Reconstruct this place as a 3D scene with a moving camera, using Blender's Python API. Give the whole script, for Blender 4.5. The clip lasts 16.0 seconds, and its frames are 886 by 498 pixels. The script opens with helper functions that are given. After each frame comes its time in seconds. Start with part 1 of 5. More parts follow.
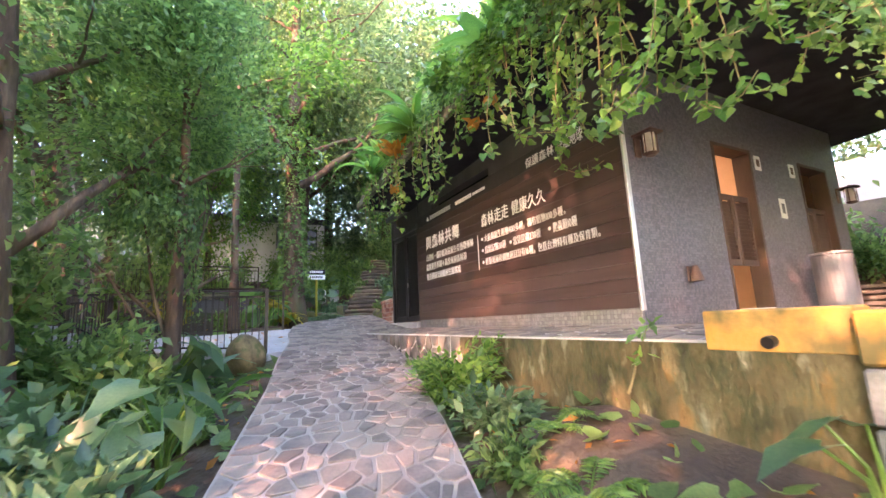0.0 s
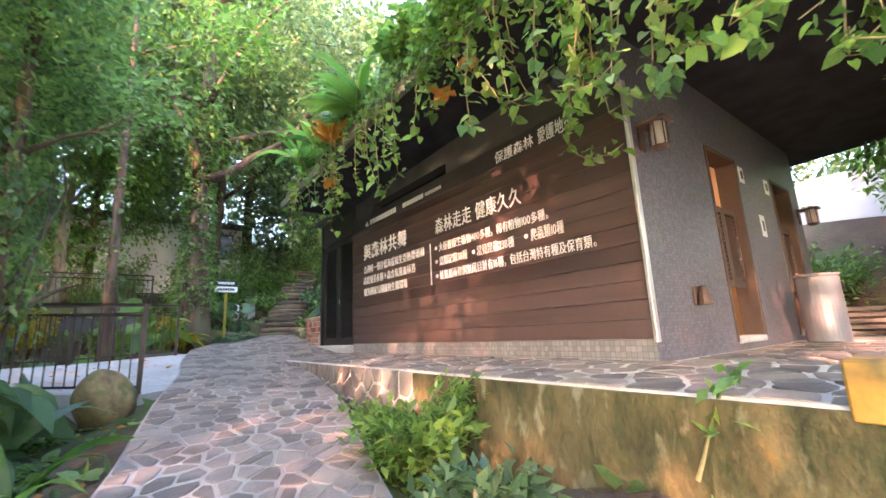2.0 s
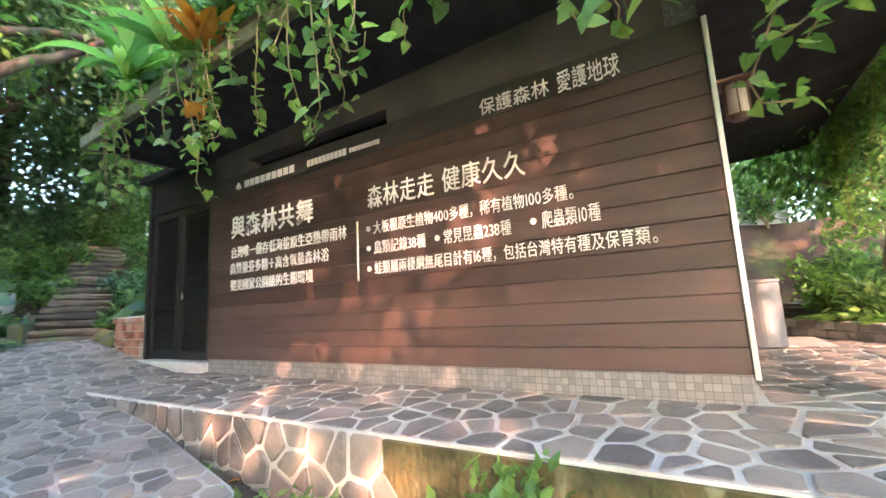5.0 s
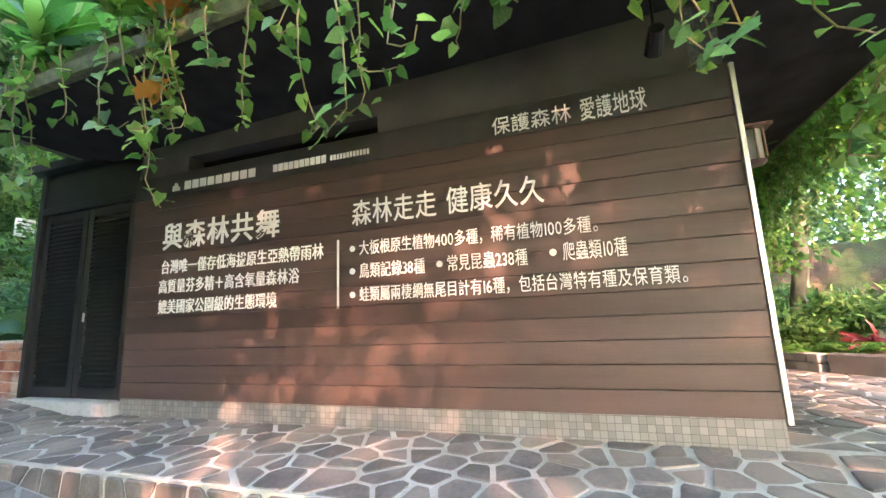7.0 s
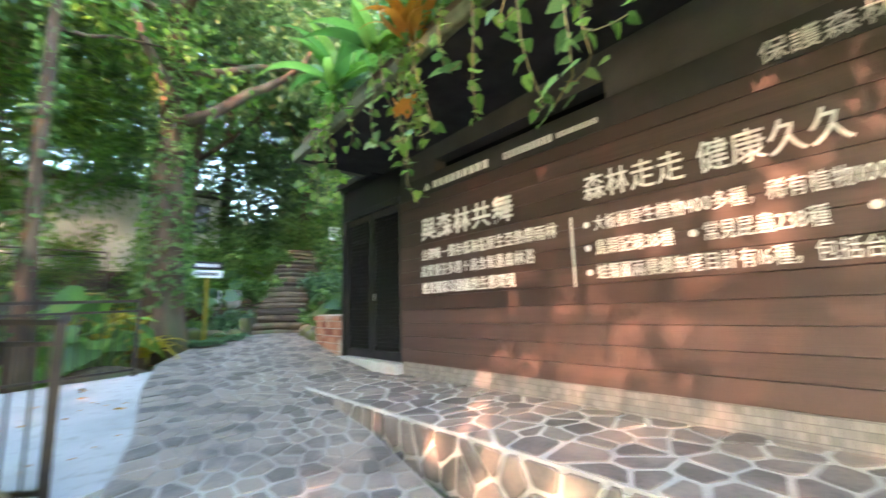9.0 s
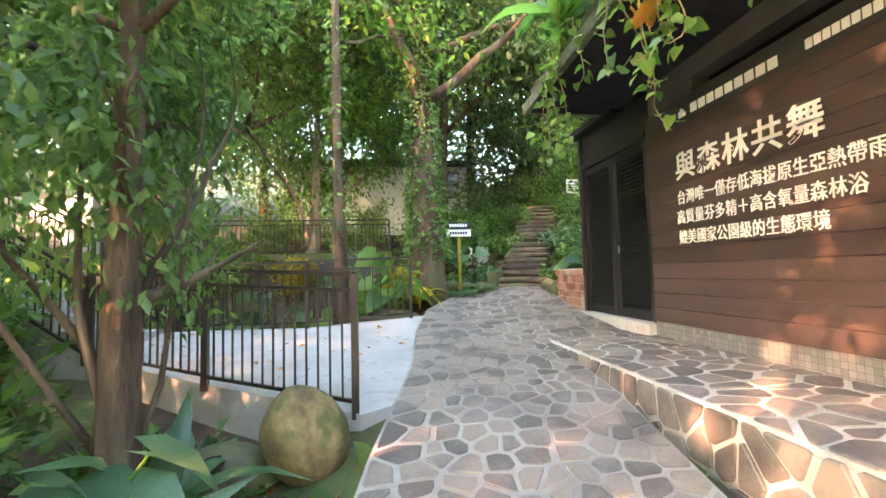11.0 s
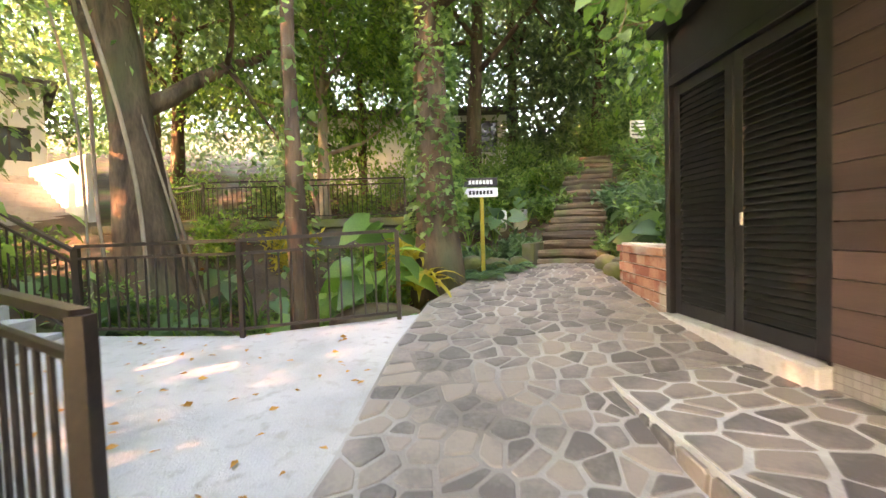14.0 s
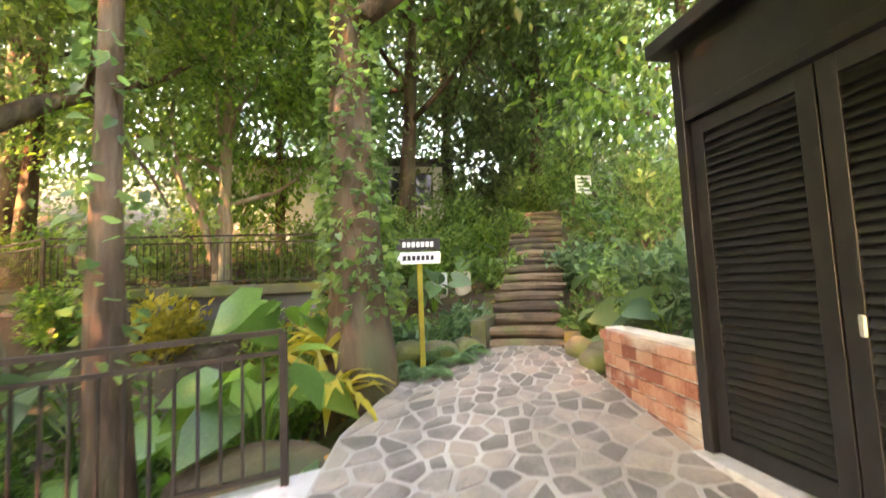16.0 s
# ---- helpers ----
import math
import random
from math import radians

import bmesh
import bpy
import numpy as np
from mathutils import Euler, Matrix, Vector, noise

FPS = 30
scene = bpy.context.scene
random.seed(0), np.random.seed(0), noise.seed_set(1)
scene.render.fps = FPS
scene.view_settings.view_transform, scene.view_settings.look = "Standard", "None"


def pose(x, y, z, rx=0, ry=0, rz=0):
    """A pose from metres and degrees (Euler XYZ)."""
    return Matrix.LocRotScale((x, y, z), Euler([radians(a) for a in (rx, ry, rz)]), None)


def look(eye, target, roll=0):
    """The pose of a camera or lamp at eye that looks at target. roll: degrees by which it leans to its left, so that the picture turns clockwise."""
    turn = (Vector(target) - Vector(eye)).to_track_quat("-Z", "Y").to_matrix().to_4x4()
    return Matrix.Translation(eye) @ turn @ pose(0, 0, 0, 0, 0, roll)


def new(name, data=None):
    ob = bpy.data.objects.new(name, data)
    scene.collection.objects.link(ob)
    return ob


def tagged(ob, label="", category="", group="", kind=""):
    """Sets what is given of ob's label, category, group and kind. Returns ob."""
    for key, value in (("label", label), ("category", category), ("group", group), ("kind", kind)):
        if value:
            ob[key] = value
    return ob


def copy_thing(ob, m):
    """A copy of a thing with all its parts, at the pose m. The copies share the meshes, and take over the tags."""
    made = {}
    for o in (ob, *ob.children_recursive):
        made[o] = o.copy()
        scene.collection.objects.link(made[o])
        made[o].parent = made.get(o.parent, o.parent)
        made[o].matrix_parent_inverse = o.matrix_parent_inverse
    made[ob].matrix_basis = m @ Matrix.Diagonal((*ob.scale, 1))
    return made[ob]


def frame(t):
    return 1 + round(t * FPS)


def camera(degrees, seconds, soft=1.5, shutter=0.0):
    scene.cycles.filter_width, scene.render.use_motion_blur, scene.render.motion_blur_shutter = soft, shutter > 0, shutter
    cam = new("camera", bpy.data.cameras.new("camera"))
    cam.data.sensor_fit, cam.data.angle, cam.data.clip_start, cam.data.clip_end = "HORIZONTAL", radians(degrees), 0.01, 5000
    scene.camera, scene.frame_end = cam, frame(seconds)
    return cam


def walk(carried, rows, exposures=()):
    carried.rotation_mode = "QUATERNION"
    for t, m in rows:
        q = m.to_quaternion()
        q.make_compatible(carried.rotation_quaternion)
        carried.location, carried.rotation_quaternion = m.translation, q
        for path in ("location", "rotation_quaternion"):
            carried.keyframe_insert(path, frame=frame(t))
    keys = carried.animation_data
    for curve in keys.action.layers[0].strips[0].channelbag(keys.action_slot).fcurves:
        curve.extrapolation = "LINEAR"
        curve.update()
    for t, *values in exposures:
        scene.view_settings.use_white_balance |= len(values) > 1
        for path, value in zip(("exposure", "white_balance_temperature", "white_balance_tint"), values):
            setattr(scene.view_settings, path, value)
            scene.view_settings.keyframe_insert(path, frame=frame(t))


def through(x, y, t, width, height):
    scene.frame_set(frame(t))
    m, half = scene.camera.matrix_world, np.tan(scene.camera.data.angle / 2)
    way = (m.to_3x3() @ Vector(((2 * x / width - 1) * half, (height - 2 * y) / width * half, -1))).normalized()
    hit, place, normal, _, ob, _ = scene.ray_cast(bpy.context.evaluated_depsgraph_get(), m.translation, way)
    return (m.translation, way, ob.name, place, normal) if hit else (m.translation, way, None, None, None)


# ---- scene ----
cam = camera(93.4, 16.0, soft=1.5, shutter=0.5)
PATH = [
    (0, (0.008, -0.16, 1.561), (0.913, 1.59, 1.902), -2.6),
    (0.5, (0.14, 0.177, 1.606), (1.05, 1.918, 1.977), -3.1),
    (1, (0.183, 0.484, 1.651), (1.173, 2.175, 2.052), -3.7),
    (1.5, (0.245, 0.777, 1.688), (1.353, 2.388, 2.11), -3.6),
    (2, (0.398, 1.084, 1.726), (1.583, 2.646, 2.122), -2.5),
    (2.5, (0.492, 1.367, 1.818), (1.751, 2.879, 2.172), -2.0),
    (3, (0.524, 1.708, 1.902), (1.857, 3.161, 2.238), -1.7),
    (3.5, (0.611, 1.996, 1.929), (2.012, 3.387, 2.249), -1.6),
    (4, (0.726, 2.322, 1.989), (2.191, 3.642, 2.319), -1.7),
    (4.2, (0.747, 2.465, 1.993), (2.258, 3.734, 2.32), -2.0),
    (6.3, (0.694, 3.862, 2.311), (2.554, 4.541, 2.591), -2.9),
    (6.5, (0.703, 3.894, 2.297), (2.565, 4.555, 2.602), -2.7),
    (7, (0.719, 3.928, 2.29), (2.585, 4.566, 2.622), -2.3),
    (7.5, (0.755, 3.935, 2.28), (2.601, 4.626, 2.621), -2.1),
    (8, (0.762, 3.949, 2.277), (2.556, 4.766, 2.619), -1.8),
    (8.5, (0.739, 3.971, 2.275), (2.364, 5.093, 2.594), -1.7),
    (9, (0.708, 3.982, 2.24), (1.984, 5.494, 2.536), -1.5),
    (9.5, (0.701, 3.965, 2.203), (1.52, 5.77, 2.471), -0.9),
    (10, (0.636, 3.985, 2.225), (1.063, 5.924, 2.465), -1.4),
    (10.2, (0.656, 3.996, 2.222), (0.951, 5.963, 2.44), -1.5),
    (12.3, (1.232, 4.973, 2.247), (1.484, 6.957, 2.266), -1.6),
    (12.5, (1.294, 5.148, 2.293), (1.535, 7.133, 2.314), -1.9),
    (13, (1.422, 5.503, 2.34), (1.633, 7.492, 2.356), -2.1),
    (13.5, (1.56, 5.89, 2.393), (1.678, 7.887, 2.363), -1.6),
    (14, (1.603, 6.288, 2.435), (1.642, 8.286, 2.36), -1.8),
    (14.5, (1.664, 6.719, 2.468), (1.652, 8.718, 2.397), -2.3),
    (15, (1.717, 7.116, 2.53), (1.811, 9.113, 2.481), -1.9),
    (15.5, (1.716, 7.507, 2.643), (1.966, 9.491, 2.644), -2.4),
    (16, (1.744, 7.883, 2.753), (2.104, 9.844, 2.911), -2.4),
]
walk(cam, [(t, look(eye, target, roll)) for t, eye, target, roll in PATH],
     [(0, 4.45, 6200, 36), (4, 4.65, 6000, 26), (7, 4.6, 5650, 17), (8.5, 4.65, 5800, 16), (10, 4.9, 6500, 20), (13, 5.0, 7900, 27), (15, 5.0, 8700, 31), (16, 5.25, 8600, 31)])
# World, sun and sky
SUN_DIR = Vector((0.80, 0.47, -0.36)).normalized()     # the way the light travels
world = bpy.data.worlds.new("world")
scene.world = world
world.use_nodes = True
wn = world.node_tree.nodes
sky = wn.new("ShaderNodeTexSky")
sky.sky_type, sky.sun_disc = "NISHITA", False
sky.sun_elevation = math.asin(-SUN_DIR.z)
sky.sun_rotation = math.atan2(-SUN_DIR.x, -SUN_DIR.y)
sky.air_density, sky.dust_density = 1.2, 2.0
wn["Background"].inputs["Strength"].default_value = 0.15
world.node_tree.links.new(sky.outputs[0], wn["Background"].inputs["Color"])
sun = new("sun", bpy.data.lights.new("sun", "SUN"))
sun.data.energy, sun.data.angle, sun.data.color = 2.6, radians(0.6), (1.0, 0.5, 0.28)
sun.matrix_world = look((0, 0, 30), Vector((0, 0, 30)) + SUN_DIR)


# ---------------------------------------------------------------- materials
def material(name, colors, rough=0.7, scale=6.0, bump=0.2, detail_scale=60.0, metal=0.0, stretch=(1, 1, 1), spec=0.5,
             per="none", through=0.0, spots=None):
    """Noise at two scales between several colours; per: 'object' or 'island' varies the tone of each piece."""
    m = bpy.data.materials.new(name)
    m.use_nodes = True
    n, l = m.node_tree.nodes, m.node_tree.links
    b = n["Principled BSDF"]
    tc, mp = n.new("ShaderNodeTexCoord"), n.new("ShaderNodeMapping")
    mp.inputs["Scale"].default_value = stretch
    if per == "object":
        geo = n.new("ShaderNodeNewGeometry")
        l.new(geo.outputs["Position"], mp.inputs["Vector"])
    else:
        l.new(tc.outputs["Object"], mp.inputs["Vector"])
    big, fine = n.new("ShaderNodeTexNoise"), n.new("ShaderNodeTexNoise")
    big.inputs["Scale"].default_value, big.inputs["Detail"].default_value = scale, 5
    fine.inputs["Scale"].default_value, fine.inputs["Detail"].default_value = detail_scale, 3
    for t in (big, fine):
        l.new(mp.outputs[0], t.inputs["Vector"])
    ramp = n.new("ShaderNodeValToRGB")
    e = ramp.color_ramp.elements
    while len(e) < len(colors):
        e.new(0.5)
    for i, c in enumerate(colors):
        e[i].position = 0.3 + 0.4 * i / max(1, len(colors) - 1)
        e[i].color = (*c, 1)
    fac = n.new("ShaderNodeMath")
    fac.operation = "MULTIPLY_ADD"
    fac.inputs[1].default_value, fac.inputs[2].default_value = 0.3, -0.15
    l.new(fine.outputs["Fac"], fac.inputs[0])
    add = n.new("ShaderNodeMath")
    l.new(big.outputs["Fac"], add.inputs[0]), l.new(fac.outputs[0], add.inputs[1])
    last = add.outputs[0]
    if per != "none":
        if per == "object":
            rnd = n.new("ShaderNodeObjectInfo").outputs["Random"]
        else:
            rnd = n.new("ShaderNodeNewGeometry").outputs["Random Per Island"]
        ma = n.new("ShaderNodeMath")
        ma.operation = "MULTIPLY_ADD"
        ma.inputs[1].default_value, ma.inputs[2].default_value = 0.5, -0.25
        l.new(rnd, ma.inputs[0])
        a2 = n.new("ShaderNodeMath")
        l.new(last, a2.inputs[0]), l.new(ma.outputs[0], a2.inputs[1])
        last = a2.outputs[0]
    l.new(last, ramp.inputs[0])
    col = ramp.outputs[0]
    if spots:
        sc, c2, lo, hi = spots
        sn, sr, mix = n.new("ShaderNodeTexNoise"), n.new("ShaderNodeMapRange"), n.new("ShaderNodeMix")
        sn.inputs["Scale"].default_value, sn.inputs["Detail"].default_value = sc, 6
        l.new(mp.outputs[0], sn.inputs["Vector"])
        sr.inputs["From Min"].default_value, sr.inputs["From Max"].default_value = lo, hi
        l.new(sn.outputs["Fac"], sr.inputs["Value"])
        mix.data_type = "RGBA"
        l.new(sr.outputs[0], mix.inputs["Factor"]), l.new(col, mix.inputs["A"])
        mix.inputs["B"].default_value = (*c2, 1)
        col = mix.outputs["Result"]
    l.new(col, b.inputs["Base Color"])
    b.inputs["Roughness"].default_value, b.inputs["Metallic"].default_value = rough, metal
    b.inputs["Specular IOR Level"].default_value = spec
    if bump:
        bn = n.new("ShaderNodeBump")
        bn.inputs["Strength"].default_value, bn.inputs["Distance"].default_value = bump, (0.02 if bump < 0.85 else 0.07)
        l.new(add.outputs[0], bn.inputs["Height"])
        l.new(bn.outputs[0], b.inputs["Normal"])
    if through:
        tr, ms = n.new("ShaderNodeBsdfTranslucent"), n.new("ShaderNodeMixShader")
        hs = n.new("ShaderNodeHueSaturation")
        hs.inputs["Value"].default_value, hs.inputs["Saturation"].default_value = 2.2, 1.1
        l.new(col, hs.inputs["Color"]), l.new(hs.outputs[0], tr.inputs["Color"])
        ms.inputs[0].default_value = through
        l.new(b.outputs[0], ms.inputs[1]), l.new(tr.outputs[0], ms.inputs[2])
        l.new(ms.outputs[0], n["Material Output"].inputs["Surface"])
    return m


def mosaic(name, colors, size, joint, rough=0.35):
    """Small square tiles laid in a grid, each of its own tone."""
    m = material(name, colors, rough, 3.0, 0.05)
    n, l = m.node_tree.nodes, m.node_tree.links
    geo = n.new("ShaderNodeNewGeometry")
    sep, comb = n.new("ShaderNodeSeparateXYZ"), n.new("ShaderNodeCombineXYZ")
    l.new(geo.outputs["Position"], sep.inputs[0])
    add = n.new("ShaderNodeMath")
    l.new(sep.outputs[0], add.inputs[0]), l.new(sep.outputs[1], add.inputs[1])
    l.new(add.outputs[0], comb.inputs[0]), l.new(sep.outputs[2], comb.inputs[1])
    br = n.new("ShaderNodeTexBrick")
    br.offset, br.squash = 0.0, 1.0
    for k, v in (("Scale", 1.0), ("Mortar Size", joint), ("Brick Width", size), ("Row Height", size), ("Bias", 0.0)):
        br.inputs[k].default_value = v
    br.inputs["Color1"].default_value, br.inputs["Color2"].default_value = (*colors[0], 1), (*colors[-1], 1)
    br.inputs["Mortar"].default_value = (*[0.6 * c for c in colors[0]], 1)
    l.new(comb.outputs[0], br.inputs["Vector"])
    l.new(br.outputs["Color"], n["Principled BSDF"].inputs["Base Color"])
    return m


MAT = dict(
    leaf=material("leaf_green", [(0.055, 0.11, 0.036), (0.115, 0.2, 0.065), (0.19, 0.29, 0.095)], 0.42, 0.5, 0, per="island", through=0.5),
    leaf_far=material("leaf_far", [(0.06, 0.1, 0.045), (0.1, 0.165, 0.07), (0.15, 0.225, 0.09)], 0.5, 0.3, 0, per="island", through=0.45),
    leaf_bright=material("leaf_bright", [(0.055, 0.125, 0.03), (0.11, 0.22, 0.05), (0.2, 0.32, 0.075)], 0.35, 0.5, 0, per="island", through=0.45),
    leaf_dark=material("leaf_dark", [(0.045, 0.1, 0.05), (0.085, 0.17, 0.08), (0.135, 0.235, 0.11)], 0.38, 0.5, 0, per="island", through=0.3),
    leaf_dry=material("leaf_dry", [(0.28, 0.13, 0.03), (0.42, 0.2, 0.05)], 0.7, 3, 0, per="island", through=0.3),
    leaf_yellow=material("leaf_yellow", [(0.25, 0.22, 0.03), (0.4, 0.33, 0.06)], 0.5, 3, 0, per="island", through=0.4),
    bark=material("bark", [(0.045, 0.03, 0.02), (0.105, 0.07, 0.045), (0.19, 0.13, 0.08)], 0.92, 4, 1.0, 25, stretch=(1, 1, 0.25), spots=(1.6, (0.09, 0.1, 0.05), 0.5, 0.65)),
    bark_pale=material("bark_pale", [(0.2, 0.15, 0.1), (0.32, 0.25, 0.18), (0.4, 0.33, 0.25)], 0.85, 3, 0.6, 25, stretch=(1, 1, 0.3), spots=(2, (0.13, 0.13, 0.08), 0.5, 0.65)),
    vine=material("vine_stem", [(0.2, 0.16, 0.08), (0.3, 0.26, 0.12)], 0.8, 8, 0.2),
    soil=material("soil", [(0.035, 0.024, 0.016), (0.07, 0.05, 0.032), (0.11, 0.085, 0.05)], 0.95, 1.2, 0.9, 22, spots=(0.7, (0.06, 0.085, 0.025), 0.5, 0.62)),
    mortar=material("mortar", [(0.42, 0.4, 0.37), (0.56, 0.54, 0.5), (0.64, 0.62, 0.58)], 0.9, 2.5, 0.5, 60, spots=(1.3, (0.3, 0.28, 0.24), 0.55, 0.75)),
    mortar_path=material("mortar_path", [(0.25, 0.23, 0.208), (0.37, 0.345, 0.315), (0.46, 0.435, 0.4)], 0.9, 1.8, 0.5, 60, spots=(0.9, (0.2, 0.18, 0.155), 0.48, 0.66)),
    slate=material("slate", [(0.12, 0.106, 0.096), (0.2, 0.177, 0.158), (0.285, 0.238, 0.2)], 0.62, 3, 0.5, 35, per="object"),
    slate_rest=material("slate_rest", [(0.12, 0.106, 0.096), (0.2, 0.177, 0.158), (0.285, 0.238, 0.2)], 0.62, 3, 0.5, 35, per="island"),
    moss_stone=material("moss_stone", [(0.06, 0.054, 0.038), (0.11, 0.098, 0.068), (0.2, 0.18, 0.135)], 0.9, 2.2, 0.8, 30, per="object", spots=(3.2, (0.085, 0.09, 0.025), 0.42, 0.58)),
    moss_bed=material("moss_bed", [(0.07, 0.065, 0.043), (0.115, 0.107, 0.072), (0.17, 0.158, 0.11)], 0.95, 2.2, 0.7, 30, spots=(1.8, (0.1, 0.12, 0.03), 0.42, 0.6)),
    concrete=material("pale_concrete", [(0.34, 0.335, 0.32), (0.43, 0.42, 0.405), (0.5, 0.49, 0.475)], 0.9, 1.5, 0.7, 80, spots=(11, (0.36, 0.34, 0.31), 0.54, 0.7)),
    plank=material("brown_plank", [(0.05, 0.031, 0.026), (0.07, 0.044, 0.037), (0.09, 0.057, 0.048)], 0.5, 3, 0.15, 40, stretch=(1, 0.12, 3), per="object"),
    band=material("black_band", [(0.022, 0.021, 0.021), (0.04, 0.037, 0.036)], 0.5, 4, 0.05),
    tile=mosaic("grey_mosaic", [(0.085, 0.085, 0.1), (0.165, 0.16, 0.185)], 0.03, 0.0012),
    plinth=mosaic("plinth_mosaic", [(0.17, 0.165, 0.16), (0.27, 0.258, 0.245)], 0.05, 0.002, 0.5),
    black=material("black_paint", [(0.008, 0.008, 0.009), (0.017, 0.017, 0.018)], 0.38, 5, 0.12),
    soffit=material("soffit_paint", [(0.024, 0.024, 0.026), (0.045, 0.045, 0.047)], 0.9, 3, 0.15, spec=0.1),
    dark_wall=material("dark_render", [(0.06, 0.057, 0.054), (0.1, 0.095, 0.09)], 0.75, 2, 0.3),
    rail=material("rail_iron", [(0.02, 0.017, 0.015), (0.05, 0.037, 0.029)], 0.45, 8, 0.15, metal=0.3),
    alu=material("aluminium", [(0.6, 0.6, 0.6), (0.75, 0.75, 0.75)], 0.35, 5, 0, metal=0.8),
    white=material("white_letter", [(0.8, 0.8, 0.79), (0.86, 0.86, 0.85)], 0.5, 5, 0),
    grey_steel=material("brushed_steel", [(0.12, 0.125, 0.14), (0.16, 0.165, 0.18)], 0.5, 4, 0.05, metal=0.15),
    brick=material("red_brick", [(0.2, 0.07, 0.045), (0.3, 0.12, 0.075), (0.4, 0.22, 0.15)], 0.85, 5, 0.5, 40, per="object", spots=(3, (0.42, 0.36, 0.3), 0.52, 0.68)),
    ochre=material("ochre_wall", [(0.36, 0.18, 0.03), (0.48, 0.25, 0.04), (0.52, 0.3, 0.07)], 0.85, 2, 0.4, 40, spots=(3.0, (0.15, 0.12, 0.04), 0.5, 0.66)),
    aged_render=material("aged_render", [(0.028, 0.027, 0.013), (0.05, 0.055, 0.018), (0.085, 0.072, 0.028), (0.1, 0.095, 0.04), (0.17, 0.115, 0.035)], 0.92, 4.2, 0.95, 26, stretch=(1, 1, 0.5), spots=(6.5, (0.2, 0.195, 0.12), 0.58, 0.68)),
    asphalt=material("asphalt", [(0.09, 0.09, 0.092), (0.13, 0.13, 0.132), (0.17, 0.17, 0.17)], 0.9, 1.2, 0.5, 70),
    kerb_block=material("kerb_block", [(0.2, 0.19, 0.175), (0.3, 0.285, 0.265), (0.38, 0.36, 0.335)], 0.9, 6, 0.6, 40, per="object"),
    earth=material("earth_bank", [(0.06, 0.042, 0.026), (0.1, 0.075, 0.045), (0.16, 0.125, 0.08)], 0.95, 1.5, 0.9, 18, spots=(1.4, (0.08, 0.1, 0.03), 0.5, 0.62)),
    cordyline=material("red_leaf", [(0.16, 0.035, 0.045), (0.3, 0.09, 0.1)], 0.5, 3, 0, per="island", through=0.3),
    lichen=material("pale_lichen", [(0.1, 0.11, 0.065), (0.17, 0.18, 0.115)], 0.95, 14, 0.5, 50),
    render=material("grey_render", [(0.36, 0.35, 0.33), (0.5, 0.49, 0.46)], 0.9, 0.8, 0.3),
    white_wall=material("white_wall", [(0.6, 0.6, 0.58), (0.75, 0.75, 0.73)], 0.85, 0.6, 0.2),
    log=material("weathered_log", [(0.04, 0.03, 0.02), (0.085, 0.06, 0.038), (0.15, 0.105, 0.065)], 0.9, 3, 0.7, 30, per="object", spots=(2, (0.09, 0.1, 0.04), 0.5, 0.66)),
    boulder=material("boulder_stone", [(0.09, 0.07, 0.035), (0.18, 0.14, 0.065), (0.3, 0.23, 0.11)], 0.88, 5, 0.8, 30, spots=(6, (0.09, 0.1, 0.035), 0.5, 0.62)),
    lamp_metal=material("lamp_copper", [(0.1, 0.06, 0.045), (0.17, 0.11, 0.085)], 0.5, 8, 0.2, metal=0.5),
    lamp_glass=material("frosted_glass", [(0.55, 0.5, 0.46), (0.65, 0.6, 0.56)], 0.35, 5, 0),
    door_wood=material("door_wood", [(0.05, 0.03, 0.02), (0.09, 0.055, 0.036)], 0.55, 4, 0.2, stretch=(1, 1, 0.2)),
    warm_wall=material("warm_inner_wall", [(0.45, 0.3, 0.17), (0.55, 0.38, 0.23)], 0.6, 2, 0.1),
    cut_timber=material("grey_timber", [(0.08, 0.075, 0.07), (0.19, 0.18, 0.165)], 0.85, 4, 0.5, stretch=(0.2, 1, 1)),
)
glass = bpy.data.materials.new("window_glass")
glass.use_nodes = True
glass.node_tree.nodes["Principled BSDF"].inputs["Base Color"].default_value = (0.05, 0.06, 0.07, 1)
glass.node_tree.nodes["Principled BSDF"].inputs["Roughness"].default_value = 0.06
MAT["glass"] = glass
glow = bpy.data.materials.new("lamp_tube")
glow.use_nodes = True
glow.node_tree.nodes["Principled BSDF"].inputs["Emission Color"].default_value = (1, 0.62, 0.3, 1)
glow.node_tree.nodes["Principled BSDF"].inputs["Emission Strength"].default_value = 6
MAT["glow"] = glow


